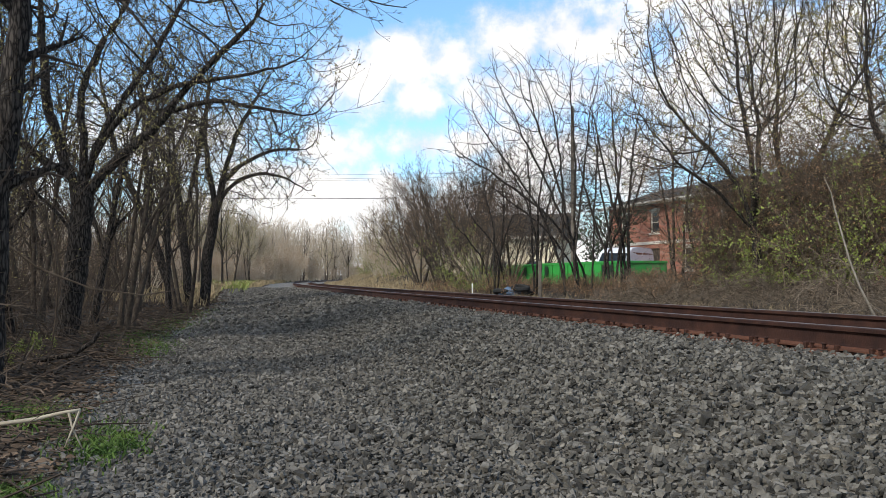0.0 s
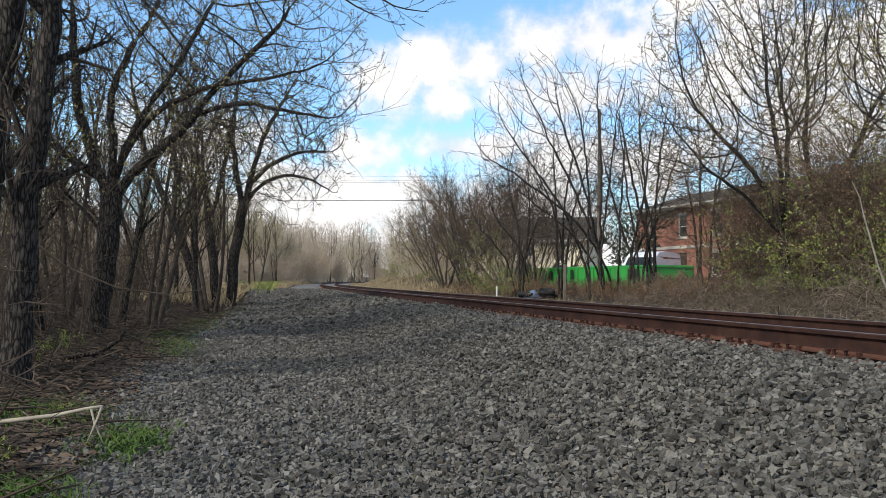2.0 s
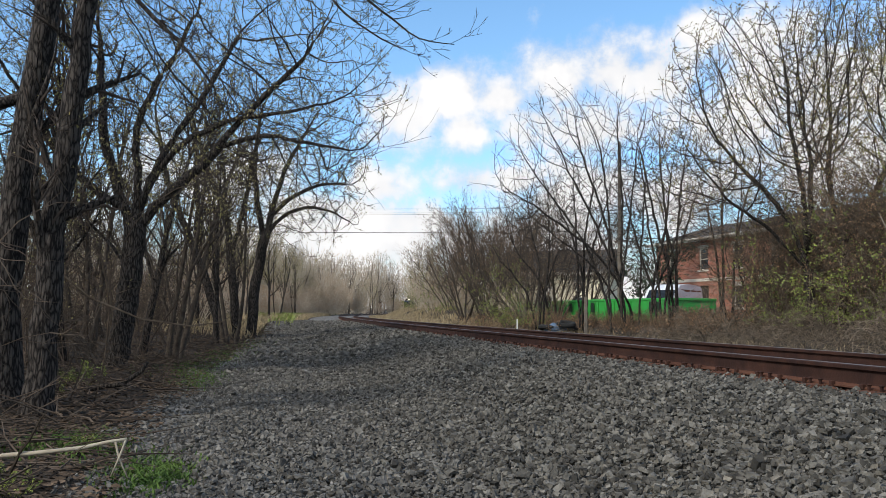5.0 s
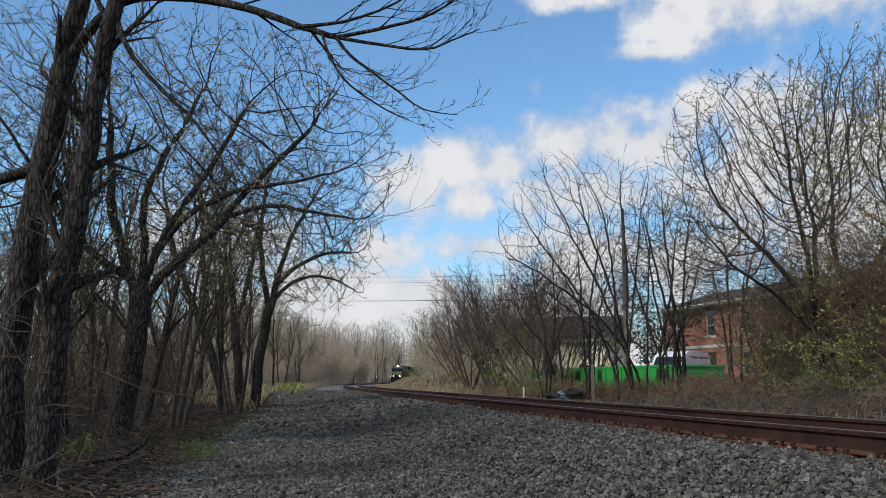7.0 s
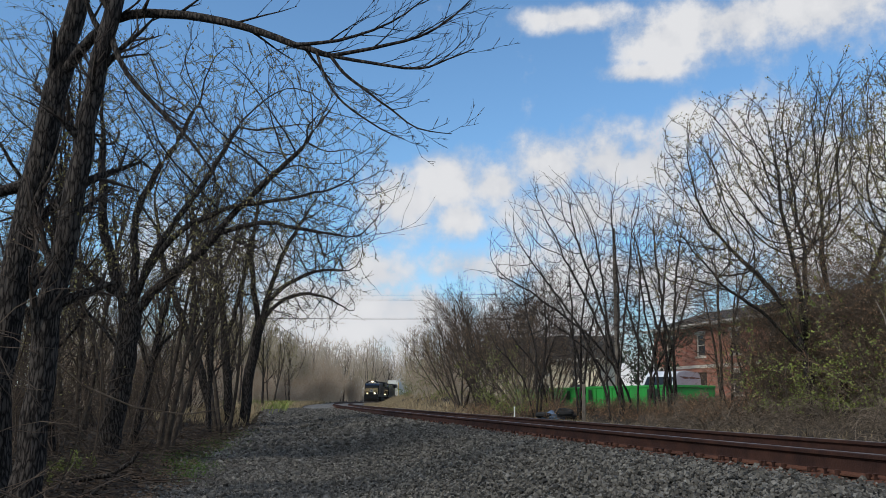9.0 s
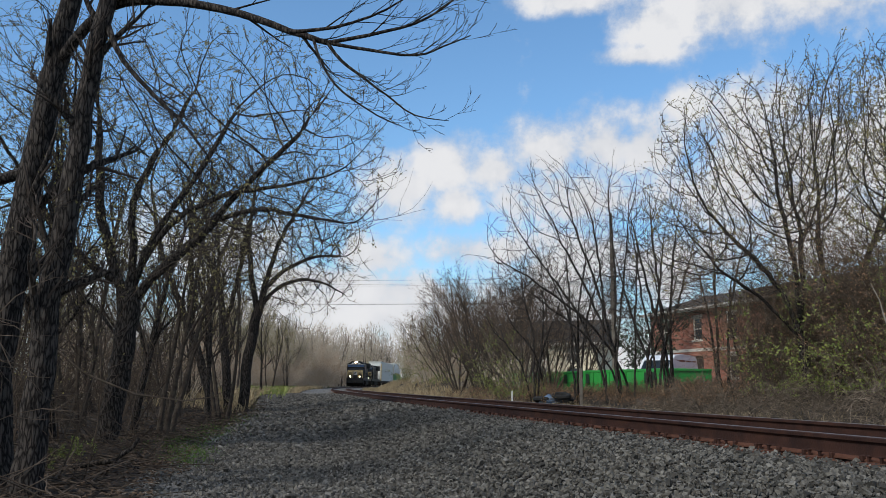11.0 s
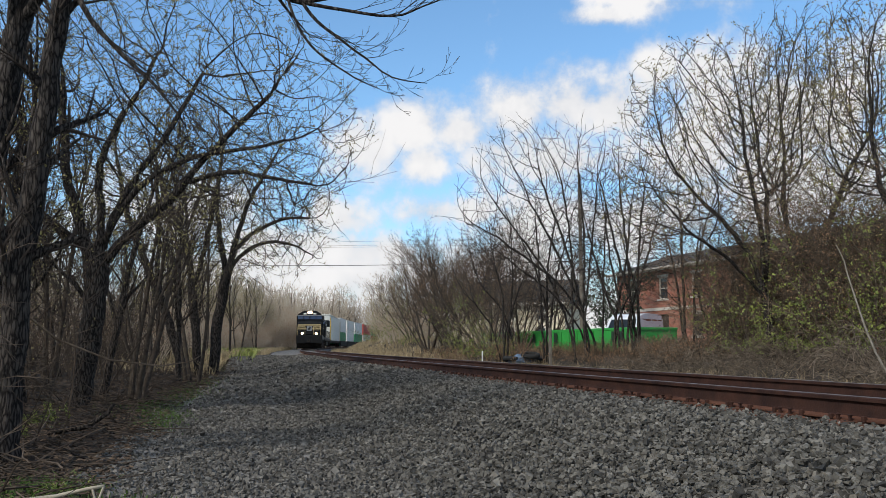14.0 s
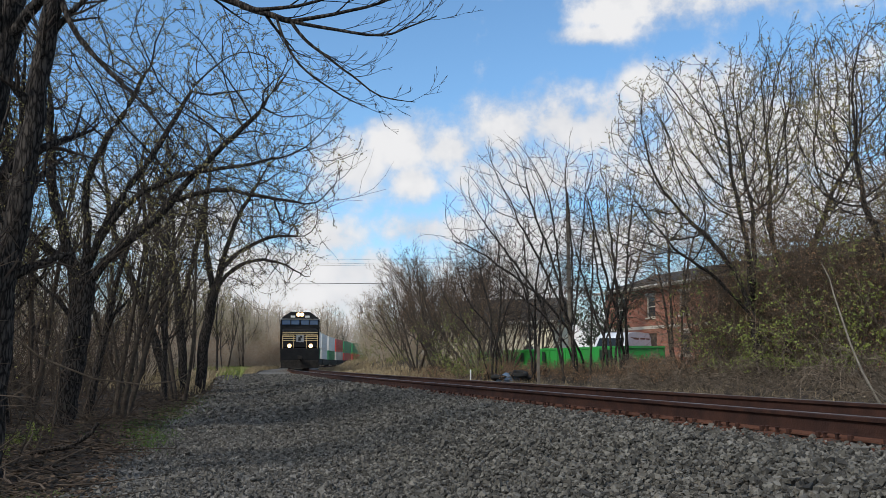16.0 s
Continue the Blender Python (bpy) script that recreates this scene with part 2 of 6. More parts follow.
def brick_courses(m, width=0.21, height=0.075):
    """Lays a brick bond over the wall colour, along x and z of the object."""
    nt = m.node_tree
    tc = nt.nodes.new("ShaderNodeTexCoord")
    sp, cb = nt.nodes.new("ShaderNodeSeparateXYZ"), nt.nodes.new("ShaderNodeCombineXYZ")
    nt.links.new(tc.outputs["Object"], sp.inputs[0])
    nt.links.new(sp.outputs[0], cb.inputs[0])
    nt.links.new(sp.outputs[2], cb.inputs[1])
    br = nt.nodes.new("ShaderNodeTexBrick")
    br.inputs["Scale"].default_value = 1.0
    br.inputs["Brick Width"].default_value, br.inputs["Row Height"].default_value, br.inputs["Mortar Size"].default_value = width, height, 0.006
    br.inputs["Mortar"].default_value = (0.42, 0.38, 0.33, 1)
    br.inputs["Color1"].default_value, br.inputs["Color2"].default_value = (0.24, 0.080, 0.055, 1), (0.36, 0.145, 0.100, 1)
    nt.links.new(cb.outputs[0], br.inputs["Vector"])
    b = nt.nodes["Principled BSDF"]
    mx = nt.nodes.new("ShaderNodeMix")
    mx.data_type = "RGBA"
    mx.inputs[0].default_value = 0.6
    nt.links.new(b.inputs["Base Color"].links[0].from_socket, mx.inputs[6])
    nt.links.new(br.outputs[0], mx.inputs[7])
    nt.links.new(mx.outputs[2], b.inputs["Base Color"])


brick_courses(BRICKM)
WHITEM = mat("white_paint", (0.72, 0.72, 0.70), (0.60, 0.60, 0.58), 1.5, 0.5)


# ---- mesh helpers ----
def mesh_of(name, verts, faces, material, smooth_it=False):
    me = bpy.data.meshes.new(name)
    me.from_pydata([tuple(v) for v in verts], [], faces)
    me.materials.append(material)
    if smooth_it:
        me.polygons.foreach_set("use_smooth", [True] * len(me.polygons))
    me.update()
    return me


def part(name, data, material=None, parent=None, label="", m=None):
    """One mesh object, from a bmesh or a mesh, under a thing or part."""
    if isinstance(data, bmesh.types.BMesh):
        me = bpy.data.meshes.new(name)
        data.to_mesh(me)
        data.free()
        me.materials.append(material)
        data = me
    ob = new(name, data)
    if parent:
        ob.parent = parent
    if m is not None:
        ob.matrix_basis = m
    if label:
        ob["label"] = label
    return ob


def thing(name, label, category, group="", kind="", m=None):
    ob = new(name)
    ob.empty_display_size = 0.2
    if m is not None:
        ob.matrix_basis = m
    return tagged(ob, label, category, group, kind)


def box(bm, x0, x1, y0, y1, z0, z1, bevel=0.0):
    r = bmesh.ops.create_cube(bm, size=1, matrix=Matrix.Translation(((x0 + x1) / 2, (y0 + y1) / 2, (z0 + z1) / 2)) @ Matrix.Diagonal((x1 - x0, y1 - y0, z1 - z0, 1)))
    if bevel:
        es = list({e for v in r["verts"] for e in v.link_edges})
        bmesh.ops.bevel(bm, geom=es, offset=bevel, segments=1, affect="EDGES", profile=0.5)
    return bm


def boxm(*a, bevel=0.0):
    return box(bmesh.new(), *a, bevel=bevel)


def cyl(bm, r, a, b, seg=12, r2=None):
    a, b = Vector(a), Vector(b)
    m = Matrix.Translation((a + b) / 2) @ (b - a).to_track_quat("Z", "Y").to_matrix().to_4x4()
    bmesh.ops.create_cone(bm, cap_ends=True, segments=seg, radius1=r, radius2=r if r2 is None else r2, depth=(b - a).length, matrix=m)
    return bm


def cylm(*a, **k):
    return cyl(bmesh.new(), *a, **k)


# ---- ground ----
def path_edge(s):
    """Where the gravel of the path ends and the litter of the wood begins."""
    return 5.35 - 1.05 * smooth(11, 28, s) - 1.9 * smooth(42, 58, s) + 0.22 * noise.noise(Vector((s * 0.55, 3.1, 0.0)))


def build_ground():
    ss = [-60, -40, -25, -15, -9, -5] + [x * 0.5 for x in range(-6, 60)] + [30 + x * 2 for x in range(0, 60)] + [160 + 12 * x for x in range(0, 25)] + [600, 900, 1300]
    ps = [900, 500, 260, 140, 80, 55, 40, 30, 24, 19, 15, 12, 10] + [9 - 0.5 * x for x in range(0, 7)] + [5.75 - 0.18 * x for x in range(0, 46)]
    ps += [-2.6, -3.0, -3.4, -3.9, -4.5, -5.2, -6, -7, -8.5, -10, -12, -15, -19, -24, -30, -40, -55, -80, -130, -200, -300, -420, -560, -700]
    verts, faces = [], []
    for s in ss:
        for p in ps:
            x, y, a = track(s, p)
            verts.append((x, y, ground_z(s, p)))
    n = len(ps)
    for i in range(len(ss) - 1):
        for j in range(n - 1):
            faces.append((i * n + j, i * n + j + 1, (i + 1) * n + j + 1, (i + 1) * n + j))
    me = mesh_of("ground", verts, faces, SOIL, True)
    me.materials.append(GRAVEL_BED)
    for i in range(len(ss) - 1):
        for j in range(n - 1):
            if -3.0 < ps[j] < path_edge(ss[i]):
                me.polygons[i * (n - 1) + j].material_index = 1
    ob = new("ground", me)
    tagged(ob, "dark leaf-littered soil and gravel beside the railway line", "ground", kind="structure")
    return ob


ground = build_ground()


# ---- rails ----
def sweep(name, prof, ss, p, material, parent=None, label="", z=0.0):
    """A rail: a closed section (across, up) swept along the line at offset p."""
    verts, faces, n = [], [], len(prof)
    for s in ss:
        for u, w in prof:
            x, y, a = track(s, p + u)
            verts.append((x, y, z + w))
    for i in range(len(ss) - 1):
        for j in range(n):
            k = (j + 1) % n
            faces.append((i * n + j, i * n + k, (i + 1) * n + k, (i + 1) * n + j))
    faces.append(tuple(range(n)))
    return part(name, mesh_of(name, verts, faces, material), None, parent, label)


RAIL_S = [-30 + 1.0 * i for i in range(60)] + [30 + 4 * i for i in range(100)]
FOOT = [(-0.070, -0.170), (0.070, -0.170), (0.070, -0.158), (0.024, -0.142), (-0.024, -0.142), (-0.070, -0.158)]
SECTION = [(-0.014, -0.145), (0.014, -0.145), (0.012, -0.138), (0.010, -0.125), (0.009, -0.055), (0.016, -0.042), (0.034, -0.034),
           (0.035, -0.010), (0.030, -0.003), (-0.030, -0.003), (-0.035, -0.010), (-0.034, -0.034), (-0.016, -0.042), (-0.009, -0.055), (-0.010, -0.125), (-0.012, -0.138)]
HEAD = [(-0.024, -0.004), (0.024, -0.004), (0.024, 0.0), (-0.024, 0.0)]
for offset in (0.0, -1.505):
    rail = thing("rail", "long rusty brown steel rail with a polished top on wooden ties", "rail", "rails of the track")
    sweep("rail_foot", FOOT, RAIL_S, offset, RUST_ORANGE, rail, "orange rusted rail foot", z=RAIL_Z)
    sweep("rail_body", SECTION, RAIL_S, offset, RUST, rail, z=RAIL_Z)
    sweep("running_surface", HEAD, RAIL_S, offset, SHINE, rail, "worn shiny top of the rail", z=RAIL_Z)


# ---- trees ----
def tube(V, F, pts, radii, sides):
    """Adds a tapering tube along pts to the lists of vertices and faces."""
    n0 = len(V)
    m = len(pts)
    up = Vector((0.31, 0.17, 0.93))
    for i in range(m):
        d = pts[min(i + 1, m - 1)] - pts[max(i - 1, 0)]
        if d.length < 1e-6:
            d = Vector((0, 0, 1))
        d.normalize()
        a = d.cross(up)
        if a.length < 0.15:
            a = d.cross(Vector((1, 0, 0)))
        a.normalize()
        b = d.cross(a)
        r = radii[i]
        for k in range(sides):
            t = 2 * math.pi * k / sides
            V.append(pts[i] + a * (r * math.cos(t)) + b * (r * math.sin(t)))
    for i in range(m - 1):
        for k in range(sides):
            k2 = (k + 1) % sides
            F.append((n0 + i * sides + k, n0 + i * sides + k2, n0 + (i + 1) * sides + k2, n0 + (i + 1) * sides + k))
    if sides > 3:
        F.append(tuple(n0 + (m - 1) * sides + k for k in range(sides)))


class Growth:
    def __init__(self, seed, levels, kids, ratio, spread, rise, wobble, buds, bud_size=0.03, twig_r=0.004, start=0.25):
        self.r = random.Random(seed)
        self.levels, self.kids, self.ratio, self.spread, self.rise, self.wobble = levels, kids, ratio, spread, rise, wobble
        self.buds, self.bud_size, self.twig_r, self.start = buds, bud_size, twig_r, start
        self.segs = (8, 6, 4, 3, 2)
        self.V, self.F, self.tV, self.tF, self.bV, self.bF = [], [], [], [], [], []

    def rand_dir(self):
        r = self.r
        return Vector((r.gauss(0, 1), r.gauss(0, 1), r.gauss(0, 1))).normalized()

    def limb(self, base, d, length, radius, level, bare=None):
        r = self.r
        n = self.segs[min(level, 4)]
        pts, p, d = [base.copy()], base.copy(), d.normalized()
        step = length / n
        for i in range(n):
            d = (d + self.rand_dir() * self.wobble * (0.6 if level == 0 else 1) + Vector((0, 0, 1)) * self.rise * (0.4 if level == 0 else 1) / n).normalized()
            p = p + d * step
            pts.append(p.copy())
        end = radius * (0.40, 0.22, 0.22, 0.3, 0.4)[min(level, 4)]
        radii = [max(self.twig_r * 0.6, radius + (end - radius) * i / n) for i in range(n + 1)]
        if level == 0:
            radii[0] *= 1.35
        sides = 9 if radius > 0.08 else 6 if radius > 0.03 else 4 if radius > 0.012 else 3
        if level < 3:
            tube(self.V, self.F, pts, radii, sides)
        else:
            tube(self.tV, self.tF, pts, radii, sides)
        if level >= self.levels - 1:
            for i in range(self.buds):
                j = r.uniform(0.2, 1) * n
                k = min(int(j), n - 1)
                self.bud(pts[k].lerp(pts[k + 1], j - k))
            return
        count = self.kids[level]
        first = (bare if bare is not None else self.start) if level == 0 else 0.22
        for i in range(count):
            f = first + (1 - first) * (i + r.uniform(0.2, 0.9)) / count
            k = min(int(f * n), n - 1)
            q = pts[k].lerp(pts[k + 1], f * n - k)
            axis = (pts[k + 1] - pts[k]).normalized()
            side = axis.cross(self.rand_dir()).normalized()
            ang = radians(self.spread * r.uniform(0.65, 1.25))
            cd = axis * math.cos(ang) + side * math.sin(ang)
            cd.z += 0.10
            self.limb(q, cd, length * self.ratio * r.uniform(0.65, 1.2) * (1.15 - 0.55 * f), max(self.twig_r, radii[k] * r.uniform(0.38, 0.60)), level + 1)
        # the leader goes on
        if level < 2:
            for i in range(3 - 2 * level):
                cd = (d + self.rand_dir() * 0.45).normalized()
                self.limb(pts[-1], cd, length * self.ratio * 0.8, radii[-1] * 0.9, level + 1)

    def along(self, pts, r0, r1, level, count, reach, spread=None):
        """A limb through given places, set with procedural side branches from its second quarter on."""
        r = self.r
        pts = [Vector(p) for p in pts]
        fine = []
        for i in range(len(pts) - 1):
            a, b, c, d = pts[max(i - 1, 0)], pts[i], pts[i + 1], pts[min(i + 2, len(pts) - 1)]
            for k in range(3):
                t = k / 3
                q = 0.5 * (2 * b + (c - a) * t + (2 * a - 5 * b + 4 * c - d) * t * t + (3 * b - a - 3 * c + d) * t ** 3)
                fine.append(q + self.rand_dir() * r0 * 0.15 * (1 if fine else 0))
        fine.append(pts[-1])
        n = len(fine) - 1
        radii = [r0 + (r1 - r0) * i / n for i in range(n + 1)]
        if level == 0:
            radii[0] *= 1.4
            radii[1] *= 1.12
        tube(self.V, self.F, fine, radii, 10 if level == 0 else 6)
        keep = self.spread
        for i in range(count):
            f = 0.22 + 0.78 * (i + r.uniform(0.1, 0.9)) / count
            k = min(int(f * n), n - 1)
            q = fine[k].lerp(fine[k + 1], f * n - k)
            axis = (fine[k + 1] - fine[k]).normalized()
            side = axis.cross(self.rand_dir()).normalized()
            ang = radians((spread or self.spread) * r.uniform(0.6, 1.25))
            self.limb(q, axis * math.cos(ang) + side * math.sin(ang), reach * r.uniform(0.6, 1.2) * (1.2 - 0.5 * f), max(self.twig_r, radii[k] * r.uniform(0.35, 0.6)), max(level + 1, 2))
        self.spread = keep

    def bud(self, p):
        r = self.r
        s = self.bud_size * r.uniform(0.5, 1.4)
        a, b = self.rand_dir() * s, self.rand_dir() * s
        c = p + self.rand_dir() * s
        n = len(self.bV)
        self.bV += [c + a, c + b, c - a * 0.8, c - b * 0.7 + self.rand_dir() * s * 0.4]
        self.bF += [(n, n + 1, n + 2), (n, n + 2, n + 3)]

    def plant(self, name, label, category, m, bark, twig, bud=None, group="", kind=""):
        ob = thing(name, label, category, group, kind, m)
        part("trunk", mesh_of("trunk", self.V, self.F, bark, True), None, ob)
        if self.tV:
            part("crown", mesh_of("crown", self.tV, self.tF, twig), None, ob, "bare fine twigs")
        if self.bV and bud:
            part("foliage", mesh_of("foliage", self.bV, self.bF, bud), None, ob, "small new spring buds")
        return ob


class Colony(Growth):
    """A crown that branches towards the free room in given hulls (centre, half sizes), from a trunk and limbs through given places."""

    def begin(self, seed, step):
        self.g = np.random.default_rng(seed)
        self.step, self.pos, self.par = step, [], []
        return self

    def chain(self, pts, joined=True):
        pts = [Vector(p) for p in pts]
        last = -1
        if joined and self.pos:
            d = ((np.array(self.pos) - np.array(pts[0])) ** 2).sum(1)
            last = int(d.argmin())
        for i in range(len(pts) - 1):
            a, b, c, d = pts[max(i - 1, 0)], pts[i], pts[i + 1], pts[min(i + 2, len(pts) - 1)]
            n = max(1, round((c - b).length / self.step))
            for k in range(n):
                t = (k + (1 if joined else 0)) / n
                q = 0.5 * (2 * b + (c - a) * t + (2 * a - 5 * b + 4 * c - d) * t * t + (3 * b - a - 3 * c + d) * t ** 3)
                q = q + self.rand_dir() * self.step * 0.10
                self.pos.append(tuple(q))
                self.par.append(last)
                last = len(self.pos) - 1

    def grow(self, hulls, count, reach, kill, rise=0.05, keep=0.55, rounds=90):
        vol = np.array([h[1][0] * h[1][1] * h[1][2] for h in hulls])
        A = []
        for (c, r), k in zip(hulls, (vol / vol.sum() * count).astype(int)):
            v = self.g.normal(0, 1, (k, 3))
            v /= np.linalg.norm(v, axis=1, keepdims=True)
            A.append(np.array(c) + v * np.array(r) * (self.g.uniform(0.03, 1, (k, 1)) ** 0.36) * self.g.uniform(0.9, 1.06, (k, 1)))
        A = np.concatenate(A)
        P = np.array(self.pos)
        heading = [(P[i] - P[max(self.par[i], 0)]) if self.par[i] >= 0 else np.array((0, 0, 1.0)) for i in range(len(P))]
        heading = [h / (np.linalg.norm(h) + 1e-9) for h in heading]
        best, who = np.full(len(A), 1e9), np.zeros(len(A), int)
        for i in range(0, len(P), 200):
            D = ((A[:, None] - P[None, i:i + 200]) ** 2).sum(2)
            j = D.argmin(1)
            m = D[np.arange(len(A)), j]
            up = m < best
            best[up], who[up] = m[up], j[up] + i
        kids = collections.Counter(self.par)
        for turn in range(rounds):
            live = best > kill * kill
            A, best, who = A[live], best[live], who[live]
            act = best < reach * reach
            if not act.any():
                break
            ids = np.unique(who[act])
            full = [i for i in ids if kids[i] >= 3]
            if full:
                drop = np.isin(who, full) & act
                A, best, who, act = A[~drop], best[~drop], who[~drop], act[~drop]
                ids = np.unique(who[act])
                if not len(ids):
                    break
            P = np.array(self.pos)
            pull = np.zeros((len(P), 3))
            v = A[act] - P[who[act]]
            np.add.at(pull, who[act], v / (np.linalg.norm(v, axis=1, keepdims=True) + 1e-9))
            n0 = len(self.pos)
            for i in ids:
                d = pull[i] / (np.linalg.norm(pull[i]) + 1e-9)
                k = keep if kids[i] == 0 else 0.15
                d = d * (1 - k) + heading[i] * k + self.g.normal(0, 0.10, 3) + np.array((0, 0, rise))
                d /= np.linalg.norm(d)
                self.pos.append(tuple(P[i] + d * self.step))
                self.par.append(int(i))
                heading.append(d)
                kids[i] += 1
            N = np.array(self.pos[n0:])
            for i in range(0, len(N), 200):
                D = ((A[:, None] - N[None, i:i + 200]) ** 2).sum(2)
                j = D.argmin(1)
                m = D[np.arange(len(A)), j]
                up = m < best
                best[up], who[up] = m[up], j[up] + i + n0

    def skin(self, r0, twigs=2, twig_len=0.22, buds=1, along=0.35, limit=0.012):
        """Tubes along every branch, thick by what it carries, with short twigs and buds at the ends."""
        n, r = len(self.pos), self.r
        P = [Vector(p) for p in self.pos]
        ends = [0] * n
        kids = [[] for i in range(n)]
        for i in range(n):
            if self.par[i] >= 0:
                kids[self.par[i]].append(i)
        for i in range(n - 1, -1, -1):
            ends[i] += 1 if not kids[i] else 0
            if self.par[i] >= 0:
                ends[self.par[i]] += ends[i]
        power = math.log(r0 / self.twig_r) / math.log(max(2, max(ends)))
        rad = [self.twig_r * ends[i] ** power for i in range(n)]
        todo = [(i, None) for i in range(n) if self.par[i] < 0]
        while todo:
            i, frm = todo.pop()
            pts, rr = ([P[frm]], [rad[i]]) if frm is not None else ([], [])
            top = rad[i]
            if frm is None:
                rad[i] *= 1.4
            while True:
                pts.append(P[i])
                rr.append(rad[i])
                if not kids[i]:
                    break
                main = max(kids[i], key=lambda k: ends[k])
                todo += [(k, i) for k in kids[i] if k != main]
                if rad[i] < self.twig_r * 4 and r.random() < along:
                    self.sprig(P[i], P[main] - P[i], twig_len, buds)
                i = main
            for k in range(twigs):
                self.sprig(pts[-1], pts[-1] - pts[-2] if len(pts) > 1 else Vector((0, 0, 1)), twig_len, buds, 0.45)
            if len(pts) < 2:
                continue
            sides = 10 if top > 0.09 else 7 if top > 0.04 else 5 if top > limit else 3
            if top > limit:
                tube(self.V, self.F, pts, rr, sides)
            else:
                tube(self.tV, self.tF, pts, rr, 3)
        return self

    def sprig(self, p, d, length, buds, turn=0.9):
        r = self.r
        d = (d.normalized() + self.rand_dir() * turn + Vector((0, 0, 0.15))).normalized()
        k = length * r.uniform(0.5, 1.3)
        a = p + d * (k * 0.5)
        b = a + (d + self.rand_dir() * 0.3).normalized() * (k * 0.5)
        tube(self.tV, self.tF, [p, a, b], [self.twig_r * 0.9, self.twig_r * 0.75, self.twig_r * 0.5], 3)
        for i in range(buds):
            self.bud(p.lerp(b, r.uniform(0.3, 1.0)) if i else b)


def spot(x, dist):
    """Ground place at a bearing given by the picture column in the opening view, dist metres ahead."""
    u = (x - 784) / 1474
    gx, gy = u * dist, dist
    s, p = locate(gx, gy)
    return gx, gy, ground_z(s, p)


# ---- the bed of the line ----
def build_stones():
    """Crushed stone over the shoulder and, finer and darker, over the path."""
    rg = np.random.default_rng(5)
    cube = np.array([[-1, -1, -1], [1, -1, -1], [1, 1, -1], [-1, 1, -1], [-1, -1, 1], [1, -1, 1], [1, 1, 1], [-1, 1, 1]], float)
    quad = np.array([[0, 3, 2, 1], [4, 5, 6, 7], [0, 1, 5, 4], [1, 2, 6, 5], [2, 3, 7, 6], [3, 0, 4, 7]])

    def heap(name, count, s_of, p_of, size, material, label, lift=0.75, flat=(0.4, 0.85)):
        S, Pp = s_of(count), p_of(count)
        over = np.array([p > path_edge(q) for q, p in zip(S, Pp)])
        Pp = np.where(over, rg.uniform(2.6, 4.2, count), Pp)
        base = np.zeros((count, 3))
        for i in range(count):
            x, y, a = track(S[i], Pp[i])
            base[i] = (x, y, ground_z(S[i], Pp[i]))
        r = size * np.exp(rg.normal(0, 0.26, count)) * 0.5
        dims = np.stack([r * rg.uniform(0.85, 1.35, count), r * rg.uniform(0.6, 1.0, count), r * rg.uniform(*flat, count)], 1)
        c = cube[None] * (1 + rg.uniform(-0.55, 0.15, (count, 8, 3))) * dims[:, None]
        q = rg.normal(0, 1, (count, 4)) * np.array([1.0, 0.38, 0.38, 1.0])
        q /= np.linalg.norm(q, axis=1, keepdims=True)
        w, x, y, z = q.T
        R = np.stack([np.stack([1 - 2 * (y * y + z * z), 2 * (x * y - w * z), 2 * (x * z + w * y)], 1), np.stack([2 * (x * y + w * z), 1 - 2 * (x * x + z * z), 2 * (y * z - w * x)], 1),
                      np.stack([2 * (x * z - w * y), 2 * (y * z + w * x), 1 - 2 * (x * x + y * y)], 1)], 1)
        V = np.einsum("nij,nkj->nki", R, c) + base[:, None]
        V[:, :, 2] += (dims[:, 2] * lift)[:, None] + rg.uniform(-0.006, 0.024, count)[:, None]
        F = (quad[None] + 8 * np.arange(count)[:, None, None]).reshape(-1, 4)
        me = bpy.data.meshes.new(name)
        me.from_pydata(V.reshape(-1, 3).tolist(), [], F.tolist())
        me.materials.append(material)
        ob = tagged(new(name, me), label, "ballast", kind="stuff")
        return ob

    def near(a, b, k):
        return lambda n: a + (b - a) * rg.uniform(0, 1, n) ** k

    heap("ballast", 66000, near(1.0, 17, 1.5), lambda n: np.where(rg.uniform(0, 1, n) < 0.86, rg.uniform(0.10, 3.0, n), 2.9 + abs(rg.normal(0, 0.9, n))), 0.028, STONE, "grey crushed stone ballast heaped along the track shoulder")
    heap("ballast", 15000, near(16, 48, 1.3), lambda n: np.where(rg.uniform(0, 1, n) < 0.86, rg.uniform(0.10, 3.0, n), 2.9 + abs(rg.normal(0, 0.9, n))), 0.055, STONE, "grey crushed stone ballast heaped along the track shoulder")
    heap("gravel", 32000, near(0.6, 14, 1.5), lambda n: 4.05 + rg.normal(0, 0.65, n), 0.025, STONE_DARK, "dark fine gravel scattered over the walking path", flat=(0.3, 0.6))
    heap("gravel", 7000, near(13, 45, 1.2), lambda n: 3.7 + rg.normal(0, 0.5, n), 0.05, STONE_DARK, "dark fine gravel scattered over the walking path", flat=(0.3, 0.6))
    heap("ballast", 9000, lambda n: rg.uniform(-6, 1.2, n), lambda n: rg.uniform(-2.3, 3.2, n), 0.045, STONE, "grey crushed stone ballast heaped along the track shoulder")
    heap("gravel", 4000, lambda n: rg.uniform(-6, 0.8, n), lambda n: 4.05 + rg.normal(0, 0.65, n), 0.035, STONE_DARK, "dark fine gravel scattered over the walking path", flat=(0.3, 0.6))
    # the nearest stones singly
    host = bpy.data.objects["ballast"]
    rs = random.Random(8)
    kinds = []
